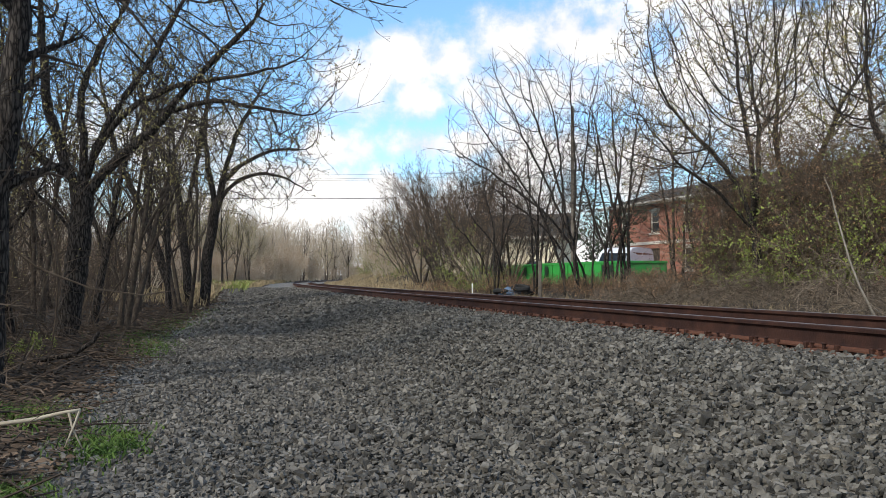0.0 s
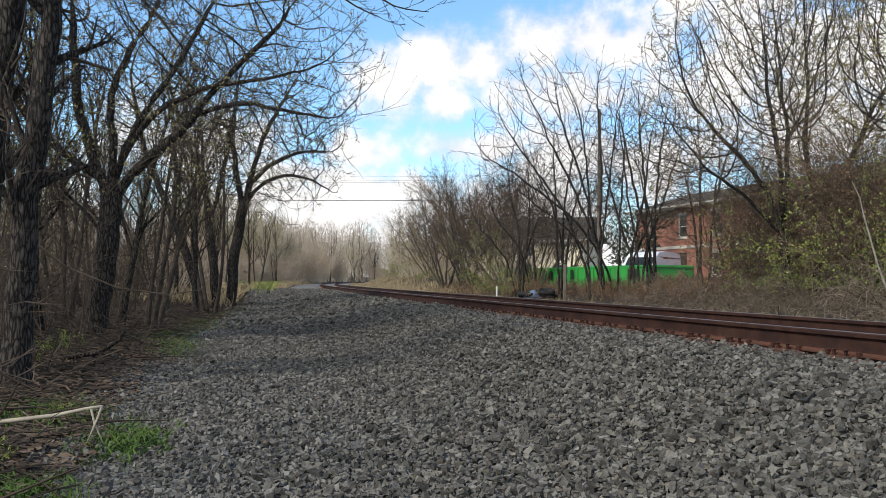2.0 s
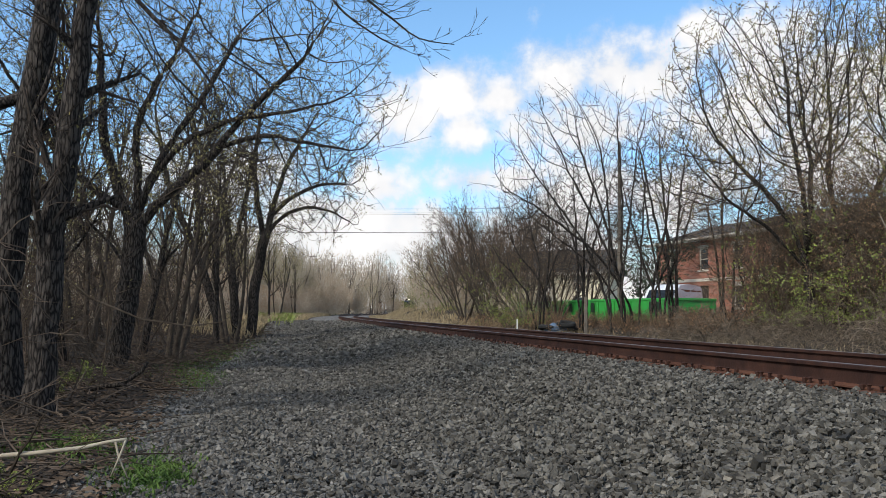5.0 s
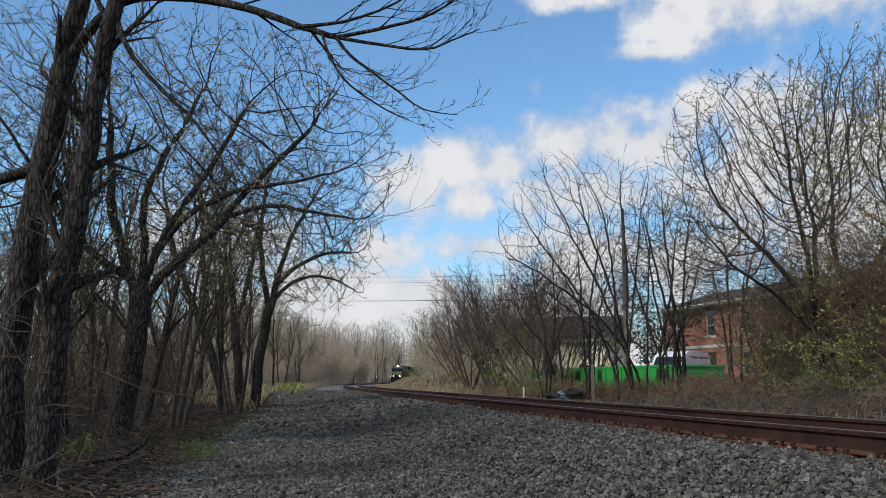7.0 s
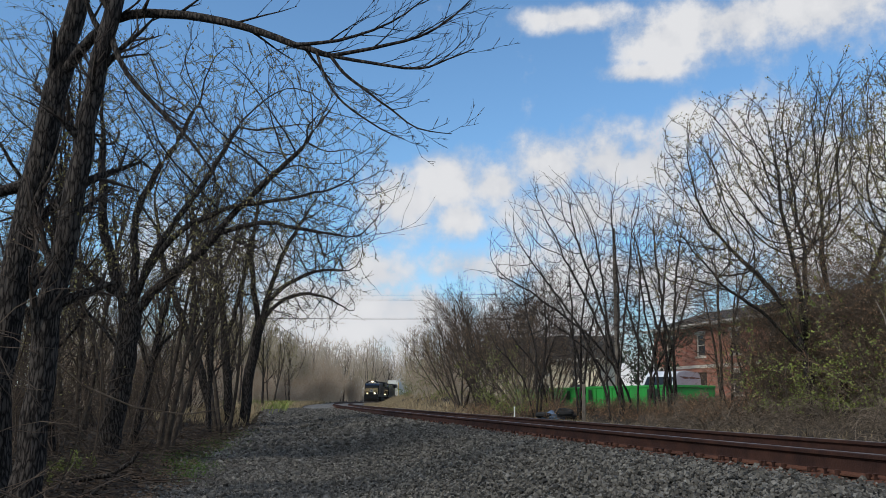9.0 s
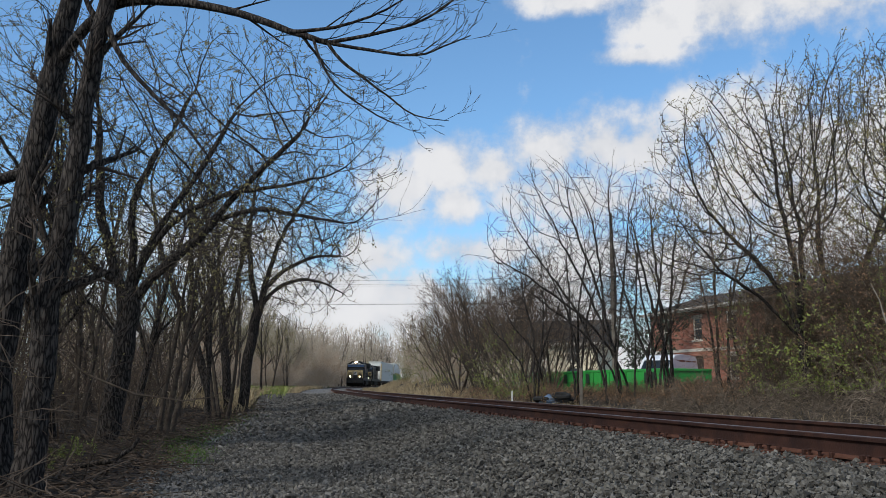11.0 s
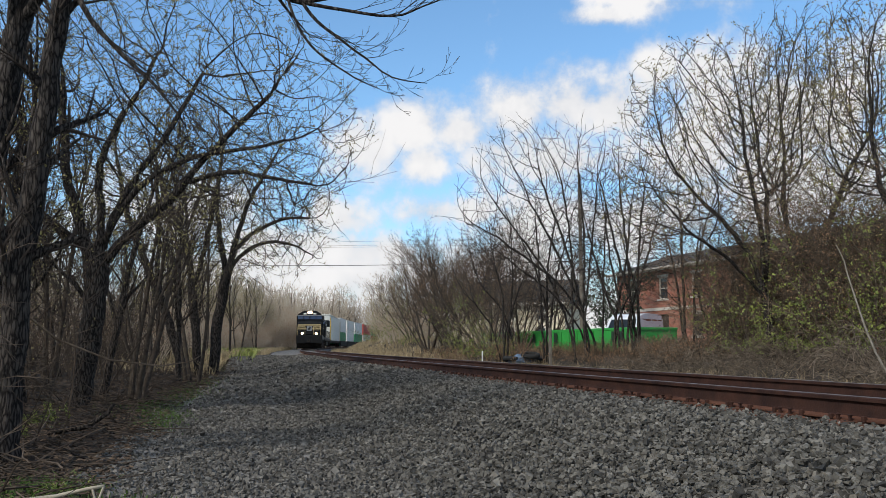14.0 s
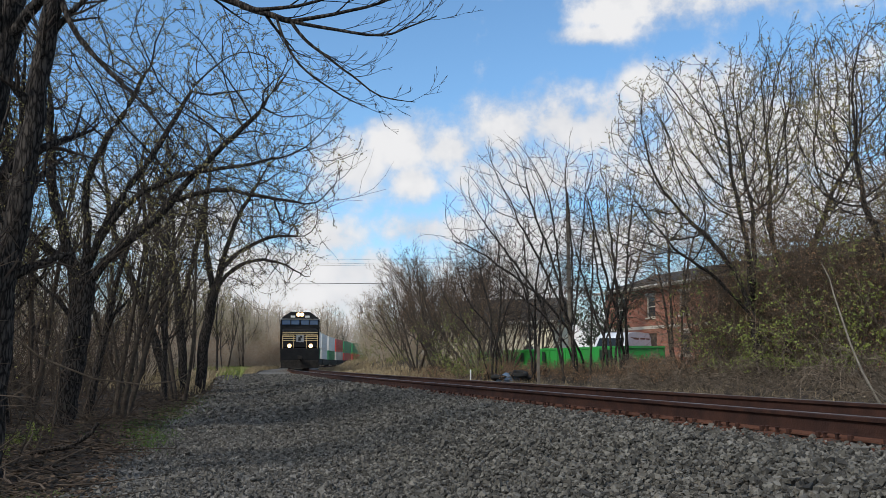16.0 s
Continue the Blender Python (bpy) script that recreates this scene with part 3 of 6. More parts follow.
    for k in range(8):
        V = [tuple(c * (1 + rs.uniform(-0.5, 0.15)) * d for c, d in zip(q, (0.021, 0.016, 0.011))) for q in cube.tolist()]
        kinds.append(mesh_of("stone", V, quad.tolist(), STONE_SOLO))
    for k in range(300):
        s, p = 2.6 + 2.4 * rs.random(), rs.uniform(1.3, 4.2)
        x, y, a = track(s, p)
        part("stone", kinds[k % 8], None, host, m=pose(x, y, ground_z(s, p) + 0.028, rs.uniform(-25, 25), rs.uniform(-25, 25), rs.uniform(0, 360)))
    heap("rusty_chips", 5000, near(2, 40, 1.4), lambda n: rg.uniform(0.02, 0.36, n), 0.024, RUST_ORANGE, "orange rust-stained chips along the rail foot", flat=(0.3, 0.6))
    heap("ballast", 4000, near(2, 60, 1.2), lambda n: rg.uniform(-1.35, -0.12, n), 0.06, STONE, "grey crushed stone ballast between the rails")
    heap("ballast", 4000, near(2, 60, 1.2), lambda n: rg.uniform(-3.3, -1.65, n), 0.06, STONE, "grey crushed stone ballast beyond the rails")


def build_ties():
    """Wooden ties with plates, spikes and rail anchors under the rails."""
    tie = thing("railroad_tie", "weathered dark wooden railroad tie bedded in ballast", "railroad tie", "ties under the rails")
    part("sleeper", boxm(-2.05, 0.55, -0.115, 0.115, -0.17, 0, bevel=0.012), TIE, tie)
    for off in (0.0, -1.505):
        plate = part("tie_plate", boxm(off - 0.18, off + 0.18, -0.09, 0.09, 0.0, 0.022, bevel=0.004), RUST_ORANGE, tie, "rusty orange steel tie plate")
        for dx, dy in ((0.10, 0.06), (0.10, -0.06), (-0.10, 0.06)):
            b = bmesh.new()
            box(b, off + dx - 0.009, off + dx + 0.009, dy - 0.009, dy + 0.009, 0.02, 0.055)
            box(b, off + dx - 0.018, off + dx + 0.014, dy - 0.015, dy + 0.015, 0.055, 0.068, bevel=0.004)
            part("spike", b, RUST, plate)
        for dy in (-0.16, 0.16):
            b = bmesh.new()
            box(b, off - 0.085, off + 0.085, dy - 0.013, dy + 0.013, -0.012, 0.026)
            box(b, off + 0.055, off + 0.09, dy - 0.016, dy + 0.016, 0.018, 0.060, bevel=0.004)
            part("rail_anchor", b, RUST, tie, "dark rusty clip gripping the rail foot")
    rr = random.Random(4)
    for i in range(96):
        s = -2.0 + 0.64 * i
        x, y, a = track(s, 0)
        m = pose(x, y, RAIL_Z - 0.191, 0, 0, math.degrees(a) + 180 + rr.uniform(-0.6, 0.6))
        if i == 0:
            tie.matrix_basis = m
        else:
            copy_thing(tie, m)


STONE_SOLO = mat("loose_stone", (0.068, 0.060, 0.049), (0.150, 0.135, 0.112), 9, 0.85, bump=0.5, bump_scale=50, vary=0.6)
STONE_DARK = mat("dark_gravel", (0.066, 0.061, 0.054), (0.175, 0.163, 0.145), 9, 0.85, bump=0.3, bump_scale=50, vary=0.5, island=True)
GRASS_DRY = mat("dry_grass", (0.38, 0.30, 0.18), (0.22, 0.17, 0.10), 1.2, 0.9, vary=0.3, island=True)
GRASS_GREEN = mat("fresh_grass", (0.055, 0.10, 0.022), (0.10, 0.155, 0.035), 2, 0.8, vary=0.3, island=True)
DEADWOOD = mat("dead_wood", (0.065, 0.047, 0.034), (0.15, 0.115, 0.085), 6, 0.95, vary=0.4, island=True)
PALEWOOD = mat("pale_dead_wood", (0.40, 0.35, 0.27), (0.30, 0.25, 0.19), 6, 0.9)
LITTER = mat("leaf_litter", (0.045, 0.030, 0.021), (0.135, 0.095, 0.064), 2, 0.95, vary=0.45, island=True)
build_stones()
build_ties()


# ---- trees of their own shape beside the path ----
def own_tree(seed, trunk, r0, r1, limbs, label, bark, twig, bud, spread=45, count=9, reach=1.5, buds=1, bud_size=0.022, kids=(7, 6, 7, 4), wobble=0.13, twig_r=0.0035, trunk_kids=0):
    base = Vector(trunk[0])
    s, p = locate(base.x, base.y)
    base.z = ground_z(s, p) - 0.05
    g = Growth(seed, 5, kids, 0.52, spread, 0.25, wobble, buds, bud_size, twig_r)
    g.along([Vector((0, 0, 0))] + [Vector(q) - base for q in trunk[1:]], r0, r1, 0, trunk_kids, reach * 0.8)
    for pts, a, b, n, far in limbs:
        g.along([Vector(q) - base for q in pts], a, b, 1, n, far)
    return g.plant("tree", label, "tree", pose(*base), bark, twig, bud, "trees along the path")


own_tree(11, [(-3.76, 6.90, 0.07), (-3.74, 6.90, 0.76), (-3.71, 6.90, 1.62), (-3.61, 6.90, 2.31), (-3.55, 6.90, 3.07), (-3.46, 6.90, 3.96), (-3.30, 6.95, 5.2), (-3.1, 7.0, 6.6)], 0.125, 0.06,
         [([(-3.37, 6.90, 4.12), (-3.16, 6.80, 3.75), (-2.77, 6.70, 3.35), (-2.47, 6.60, 3.06), (-2.22, 6.50, 2.74)], 0.03, 0.008, 5, 0.7),
          ([(-3.3, 6.95, 5.1), (-2.9, 7.3, 5.8), (-2.4, 7.6, 6.5)], 0.05, 0.02, 7, 1.3), ([(-3.4, 6.9, 4.4), (-3.9, 6.6, 5.3), (-4.3, 6.3, 6.2)], 0.05, 0.02, 7, 1.3)],
         "tall dark tree with rough bark leaning over the path", BARK, TWIG, BUD, trunk_kids=14, reach=1.1, buds=0)
own_tree(12, [(-4.29, 7.30, 0.21), (-4.33, 7.30, 1.05), (-4.30, 7.30, 2.02), (-4.21, 7.30, 2.82), (-4.07, 7.30, 3.75), (-3.96, 7.30, 4.49), (-3.8, 7.3, 5.8), (-3.6, 7.3, 7.0)], 0.15, 0.07,
         [([(-4.10, 7.30, 3.80), (-3.68, 7.15, 4.27), (-3.28, 7.00, 4.40), (-2.69, 6.85, 4.32), (-2.12, 6.70, 4.13), (-1.63, 6.55, 3.90), (-1.28, 6.40, 3.73)], 0.055, 0.022, 7, 0.6),
          ([(-1.28, 6.40, 3.73), (-0.93, 6.35, 3.77), (-0.55, 6.30, 3.84), (-0.28, 6.25, 3.98), (-0.05, 6.20, 4.20)], 0.018, 0.004, 9, 0.55),
          ([(-1.28, 6.40, 3.73), (-0.92, 6.35, 3.64), (-0.55, 6.30, 3.57), (-0.32, 6.25, 3.62), (-0.10, 6.20, 3.69)], 0.016, 0.004, 9, 0.5),
          ([(-1.28, 6.40, 3.73), (-1.15, 6.36, 3.55), (-0.96, 6.32, 3.39), (-0.77, 6.28, 3.23), (-0.54, 6.24, 3.05), (-0.27, 6.20, 2.99)], 0.016, 0.003, 9, 0.42),
          ([(-1.40, 6.40, 3.77), (-1.32, 6.36, 3.55), (-1.19, 6.32, 3.34), (-0.99, 6.28, 3.16), (-0.76, 6.24, 3.01), (-0.64, 6.20, 2.95)], 0.014, 0.003, 8, 0.38),
          ([(-1.59, 6.40, 3.83), (-1.21, 6.33, 3.83), (-0.78, 6.27, 3.95), (-0.46, 6.20, 4.15)], 0.018, 0.004, 9, 0.55),
          ([(-4.2, 7.3, 2.9), (-4.8, 7.3, 2.75), (-5.4, 7.2, 2.8)], 0.06, 0.03, 5, 0.8),
          ([(-3.9, 7.3, 4.9), (-4.4, 7.6, 5.8), (-4.9, 8.0, 6.6)], 0.05, 0.02, 7, 1.3)],
         "tall dark tree with a long drooping limb over the path", BARK, TWIG, BUD, count=8, spread=32, reach=1.2, buds=0, kids=(5, 4, 3, 2), wobble=0.11, twig_r=0.0026, trunk_kids=12)
def crown_tree(seed, trunk, limbs, hulls, r0, count, label, bark, twig, bud, step=0.16, reach=1.1, kill=0.19, twig_r=0.0038, bud_size=0.016, twigs=2, twig_len=0.2, buds=1, group="trees along the path", rise=0.05, along=0.35, keep=0.55):
    base = Vector(trunk[0])
    s, p = locate(base.x, base.y)
    base.z = ground_z(s, p) - 0.05
    c = Colony(seed, 5, (1,), 0.5, 40, 0.2, 0.1, 1, bud_size, twig_r).begin(seed, step)
    c.chain([Vector((0, 0, 0))] + [Vector(q) - base for q in trunk[1:]], False)
    for pts in limbs:
        c.chain([Vector(q) - base for q in pts])
    c.grow([(Vector(q) - base, h) for q, h in hulls], count, reach, kill, rise, keep)
    c.skin(r0, twigs, twig_len, buds, along)
    return c.plant("tree", label, "tree", pose(*base), bark, twig, bud, group)


crown_tree(13, [(-5.41, 12.00, 0.12), (-5.29, 12.00, 1.04), (-5.22, 12.00, 1.85), (-5.20, 12.00, 2.25)],
           [[(-5.26, 12.00, 2.15), (-5.53, 12.05, 2.76), (-5.78, 12.1, 3.52), (-5.90, 12.2, 4.20), (-6.02, 12.3, 4.98)],
            [(-5.22, 12.00, 2.15), (-5.25, 12.1, 2.93), (-5.33, 12.2, 3.68), (-5.11, 12.3, 4.37), (-4.84, 12.4, 4.97), (-4.57, 12.5, 5.65)],
            [(-5.14, 12.00, 2.15), (-4.74, 11.95, 2.63), (-4.22, 11.9, 3.05), (-3.82, 11.85, 3.50), (-3.18, 11.8, 4.16), (-2.63, 11.75, 4.70)],
            [(-5.19, 12.00, 2.34), (-4.97, 12.2, 3.18), (-4.59, 12.4, 3.94), (-4.28, 12.6, 4.62), (-3.97, 12.8, 5.38)],
            [(-5.19, 12.00, 2.43), (-4.64, 11.9, 3.26), (-3.91, 11.8, 3.66), (-3.08, 11.7, 3.80), (-2.37, 11.6, 3.90)],
            [(-5.27, 12.00, 2.34), (-5.68, 11.9, 2.63), (-6.24, 11.8, 3.13), (-6.71, 11.7, 3.77)],
            [(-3.98, 11.9, 3.34), (-3.32, 11.8, 3.49), (-2.74, 11.7, 3.40), (-1.99, 11.6, 3.24)],
            [(-5.25, 12.0, 1.5), (-5.7, 12.1, 2.0), (-6.3, 12.2, 2.5)]],
           [((-4.30, 12.0, 4.25), (3.0, 2.3, 2.15)), ((-6.6, 12.2, 4.6), (1.9, 2.0, 2.4)), ((-4.1, 11.8, 3.1), (1.9, 1.2, 0.8))], 0.16, 7000,
           "broad dark tree forking low with spring buds on its twigs", BARK, TWIG, BUD, twigs=3, along=0.85, buds=3, bud_size=0.015, twig_r=0.0034)
crown_tree(14, [(-6.85, 24.00, 0.43), (-6.80, 24.00, 1.48), (-6.66, 24.00, 2.45), (-6.50, 24.00, 3.20)],
           [[(-6.52, 24.00, 3.15), (-6.05, 24.00, 3.70), (-5.34, 24.00, 4.01), (-4.51, 24.00, 3.84), (-3.95, 24.00, 3.49)],
            [(-6.50, 24.00, 3.15), (-6.25, 24.00, 4.30), (-5.90, 24.00, 5.30), (-5.30, 24.00, 6.40)],
            [(-6.56, 24.00, 3.00), (-6.80, 24.00, 4.20), (-6.90, 24.00, 5.60), (-6.70, 24.00, 7.00)],
            [(-6.40, 24.00, 3.70), (-5.64, 24.00, 4.36), (-4.75, 24.00, 4.69), (-3.97, 24.00, 4.68)]],
           [((-5.9, 24.0, 5.2), (2.5, 2.0, 2.7)), ((-4.7, 24.0, 4.0), (1.3, 1.2, 0.9))], 0.15, 2600,
           "bare tree with arching limbs at the bend of the path", BARK, TWIG, BUD, step=0.24, reach=1.6, kill=0.26, twig_r=0.006, bud_size=0.022, twig_len=0.3, along=0.7, twigs=3, buds=2)
crown_tree(15, [(-7.15, 23.6, 0.4), (-7.35, 23.6, 2.0), (-7.60, 23.6, 3.9), (-7.75, 23.6, 5.7)],
           [[(-7.4, 23.6, 2.6), (-7.0, 23.5, 4.0), (-6.8, 23.4, 5.4)], [(-7.6, 23.6, 3.8), (-8.2, 23.8, 5.0), (-8.6, 23.8, 6.2)]],
           [((-7.6, 23.6, 6.2), (1.7, 1.7, 2.6))], 0.12, 1300, "slender dark tree leaning in a cluster beside the path", BARK, TWIG, BUD, step=0.25, reach=1.6, kill=0.28, twig_r=0.006, bud_size=0.022, twig_len=0.3, along=0.7, twigs=3, buds=2)
crown_tree(16, [(-7.45, 23.2, 0.4), (-7.90, 23.2, 1.6), (-8.45, 23.2, 2.9), (-9.1, 23.2, 4.4), (-9.5, 23.2, 5.8)],
           [[(-8.3, 23.2, 2.6), (-8.2, 23.0, 4.0), (-8.3, 22.9, 5.4)]],
           [((-9.2, 23.2, 5.8), (1.8, 1.7, 2.6))], 0.12, 1200, "slender dark tree leaning in a cluster beside the path", BARK, TWIG, BUD, step=0.25, reach=1.6, kill=0.28, twig_r=0.006, bud_size=0.022, twig_len=0.3, along=0.7, twigs=3, buds=2)


# ---- general trees ----
def stems(seed, n, h, r, fan, levels=4, kids=(8, 7, 6), spread=38, ratio=0.45, rise=0.5, wobble=0.11, buds=1, bud_size=0.035, twig_r=0.006, start=0.25, lean=(0, 0), r_foot=0.25, segs=None, fork=0.0):
    """A tree of one or several stems that fan out from the foot."""
    g = Growth(seed, levels, kids, ratio, spread, rise, wobble, buds, bud_size, twig_r, start)
    g.segs = segs or g.segs
    if fork:
        tube(g.V, g.F, [Vector((0.0, 0.0, -0.15)), Vector((0.02, 0.03, fork * 0.35)), Vector((-0.03, 0.02, fork * 0.7)), Vector((0, 0, fork + 0.1))], [r * 1.7, r * 1.35, r * 1.2, r * 1.15], 9)
    for i in range(n):
        a = 2 * math.pi * (i + g.r.uniform(-0.3, 0.3)) / n
        f = fan * g.r.uniform(0.5, 1.2) if n > 1 else 0
        d = Vector((math.cos(a) * f + lean[0], math.sin(a) * f + lean[1], 1))
        k = g.r.uniform(0.75, 1.05)
        g.limb(Vector((math.cos(a) * r_foot * 0.5 * (n > 1), math.sin(a) * r_foot * 0.5 * (n > 1), fork - 0.15) if not fork else (0, 0, fork)), d, (h - fork) * 0.68 * k, r * k, 0)
    return g


def grove(proto, places, seed, scale=(0.85, 1.15)):
    """Sets the first tree on the first place and copies of it on the others: (bearing column, metres ahead[, size])."""
    rr = random.Random(seed)
    for i, pl in enumerate(places):
        x, y, z = spot(pl[0], pl[1])
        k = pl[2] if len(pl) > 2 else rr.uniform(*scale)
        m = pose(x, y, z - 0.05, rr.gauss(0, 4), rr.gauss(0, 4), rr.uniform(0, 360)) @ Matrix.Scale(k, 4)
        if i == 0:
            proto.matrix_basis = m
        else:
            copy_thing(proto, m)


O = Matrix.Identity(4)
# across the line: tall forked trees, clumps of thin stems, the dense twiggy thicket at the bend
FAR_SIDE = "trees beyond the track"
crown_tree(21, [(8.34, 22.0, 0.3), (8.32, 22.0, 1.5), (8.20, 22.0, 2.5)],
           [[(8.2, 22, 2.4), (7.8, 22.1, 3.5), (7.0, 22.2, 4.6)], [(8.2, 22, 2.5), (8.1, 21.7, 3.7), (7.8, 21.4, 5.0)],
            [(8.25, 22, 2.5), (8.5, 22.4, 3.8), (8.7, 22.8, 5.2)], [(8.25, 22, 2.2), (7.3, 21.7, 3.1), (6.4, 21.4, 3.7)]],
           [((6.95, 22.0, 6.2), (2.55, 2.3, 3.0)), ((8.5, 22.2, 7.3), (1.6, 1.9, 2.5)), ((5.4, 22.0, 4.7), (1.3, 1.4, 1.4))], 0.112, 4200,
           "tall spreading tree with buff spring buds beyond the track", BARK, TWIG, BUD, step=0.23, reach=2.2, kill=0.27, twig_r=0.006, bud_size=0.024, twig_len=0.30, buds=4, along=0.7, group=FAR_SIDE, rise=0.10, keep=0.66)
crown_tree(22, [(9.35, 22.6, 0.3), (9.40, 22.6, 1.8), (9.50, 22.6, 3.0)],
           [[(9.45, 22.6, 2.8), (9.2, 22.8, 4.2), (9.25, 23.0, 5.4)], [(9.5, 22.6, 2.9), (10.1, 22.4, 4.1), (10.5, 22.2, 5.2)],
            [(9.5, 22.6, 2.6), (10.4, 22.4, 3.4), (11.2, 22.2, 3.9)]],
           [((10.2, 22.5, 6.8), (2.5, 2.3, 3.6)), ((12.0, 22.2, 5.4), (1.8, 1.7, 2.2))], 0.118, 4200,
           "tall twin-limbed tree with buff spring buds beyond the track", BARK, TWIG, BUD, step=0.23, reach=2.2, kill=0.27, twig_r=0.006, bud_size=0.024, twig_len=0.30, buds=4, along=0.7, group=FAR_SIDE, rise=0.10, keep=0.66)
crown_tree(25, [(10.4, 18.4, 0.3), (10.35, 18.4, 1.6), (10.2, 18.4, 2.6)],
           [[(10.2, 18.4, 2.5), (9.8, 18.3, 3.6), (9.4, 18.2, 4.6)], [(10.2, 18.4, 2.6), (10.4, 18.6, 4.3)], [(10.25, 18.4, 2.3), (11.0, 18.4, 3.5)]],
           [((10.2, 18.4, 5.9), (2.5, 2.2, 3.1))], 0.095, 2900,
           "spreading tree with buff spring buds beside the brush", BARK, TWIG, BUD, step=0.21, reach=2.0, kill=0.25, twig_r=0.005, bud_size=0.026, twig_len=0.30, buds=4, along=0.7, group=FAR_SIDE, rise=0.10, keep=0.66)


def clump(seed, foot, tops, hulls, count, r0, label):
    """Slender stems that fan out from one stool."""
    x, y = foot
    s, p = locate(x, y)
    base = Vector((x, y, ground_z(s, p) - 0.05))
    c = Colony(seed, 5, (1,), 0.5, 40, 0.2, 0.1, 0, 0.02, 0.0065).begin(seed, 0.26)
    g = random.Random(seed)
    for tx, ty, tz in tops:
        fx, fy = g.uniform(-0.5, 0.5), g.uniform(-0.4, 0.4)
        end = Vector((tx, ty, tz)) - base
        c.chain([(fx, fy, 0), (fx + end.x * 0.10, fy + end.y * 0.1, end.z * 0.28), (fx * 0.5 + end.x * 0.42 + g.uniform(-0.15, 0.15), end.y * 0.4, end.z * 0.62), end], False)
    c.grow([(Vector(q) - base, h) for q, h in hulls], count, 1.5, 0.32, 0.16, 0.7)
    c.skin(r0, 2, 0.38, 0, 0.3)
    return c.plant("tree", label, "tree", pose(*base), BARK, TWIG, None, FAR_SIDE)


clump(23, (4.75, 29.5), [(1.3, 29.3, 5.0), (1.9, 29.8, 5.6), (2.7, 29.2, 6.2), (3.3, 29.9, 6.8), (3.9, 29.3, 7.0), (4.6, 29.6, 7.2), (5.2, 29.4, 6.6), (1.6, 28.8, 4.2), (5.6, 29.9, 6.0)],
      [((2.9, 29.5, 5.7), (2.9, 2.0, 3.3)), ((4.6, 29.5, 6.0), (1.7, 1.7, 3.1))], 3000, 0.045, "broad clump of slender bare stems beyond the track")
clump(26, (6.3, 30.2), [(5.5, 30.0, 6.6), (6.2, 30.5, 7.0), (7.0, 30.0, 6.6), (7.6, 30.6, 5.6), (5.9, 29.8, 5.6)], [((6.4, 30.2, 5.4), (2.2, 1.8, 3.1))], 1800, 0.05, "narrow clump of dark bare stems beyond the track")
clump(27, (2.4, 33.5), [(1.0, 33.3, 3.6), (1.7, 33.8, 4.4), (2.4, 33.2, 4.6), (3.1, 33.6, 4.2), (0.6, 33.4, 3.0)], [((1.9, 33.5, 4.0), (2.2, 1.7, 2.3))], 1300, 0.042, "low clump of slender bare stems beyond the track")
clump(28, (7.9, 27.5), [(7.1, 27.4, 4.6), (7.7, 27.8, 5.2), (8.4, 27.4, 5.0), (8.0, 27.0, 4.4)], [((7.8, 27.5, 4.4), (1.9, 1.6, 2.6))], 1400, 0.046, "small clump of bare stems against the brick building")
clump(29, (3.6, 31.0), [(2.6, 31.0, 5.0), (3.2, 31.4, 5.6), (3.9, 30.8, 5.8), (4.4, 31.2, 5.2)], [((3.5, 31.0, 4.6), (1.8, 1.6, 2.6))], 1200, 0.046, "thin clump of bare stems before the dumpsters")
clump(30, (5.6, 28.4), [(4.6, 28.3, 5.0), (5.3, 28.8, 5.8), (6.1, 28.2, 5.6), (6.7, 28.6, 4.8)], [((5.6, 28.4, 4.6), (1.9, 1.6, 2.6))], 1200, 0.042, "thin clump of dark bare stems before the dumpsters")
sprawl = stems(24, 7, 8.6, 0.085, 0.6, levels=5, kids=(8, 6, 4, 2), spread=48, ratio=0.52, rise=0.25, wobble=0.15, buds=1, bud_size=0.018, twig_r=0.0055).plant(
    "tree", "dense purple-brown twiggy tree at the bend", "tree", O, BARK_TAN, DEADWOOD, BUD_RUST, "trees beyond the track")
grove(sprawl, [(800, 46, 0.98), (745, 52, 0.95), (850, 41, 0.85), (905, 44, 0.9), (770, 60, 1.0), (715, 66, 0.75), (960, 50, 0.9), (780, 50, 0.9), (825, 52, 0.95), (740, 72, 0.9), (868, 46, 0.8)], 4)
# woods on the path's side
wood_a = stems(31, 1, 8.5, 0.11, 0, levels=5, kids=(10, 7, 5, 2), spread=45, ratio=0.42, buds=1, bud_size=0.022, twig_r=0.004, start=0.3).plant(
    "tree", "slender bare woodland tree beside the path", "tree", O, BARK, TWIG, BUD, "woodland trees")
grove(wood_a, [(165, 15, 0.9), (20, 12, 1.0), (300, 20, 0.95), (90, 20, 1.0), (262, 26, 0.95), (-150, 15, 1.1), (330, 30, 0.9), (190, 29, 1.0), (395, 42, 0.9), (140, 21, 1.15), (-20, 16, 1.2), (-20, 11, 1.1)], 5)
wood_b = stems(32, 3, 7.5, 0.07, 0.16, levels=4, kids=(8, 6, 4), spread=40, ratio=0.42, buds=1, bud_size=0.025, twig_r=0.004, start=0.35).plant(
    "tree", "cluster of thin grey-brown stems beside the path", "tree", O, BARK_TAN, TWIG, BUD, "woodland trees")
grove(wood_b, [(222, 14.2, 0.9), (325, 20.5, 1.0), (60, 15, 1.0), (120, 25, 1.0), (280, 32, 1.0), (-30, 20, 1.0), (345, 38, 1.0), (10, 30, 1.1), (240, 19, 0.8), (410, 55, 1.0), (440, 70, 1.0)], 6)
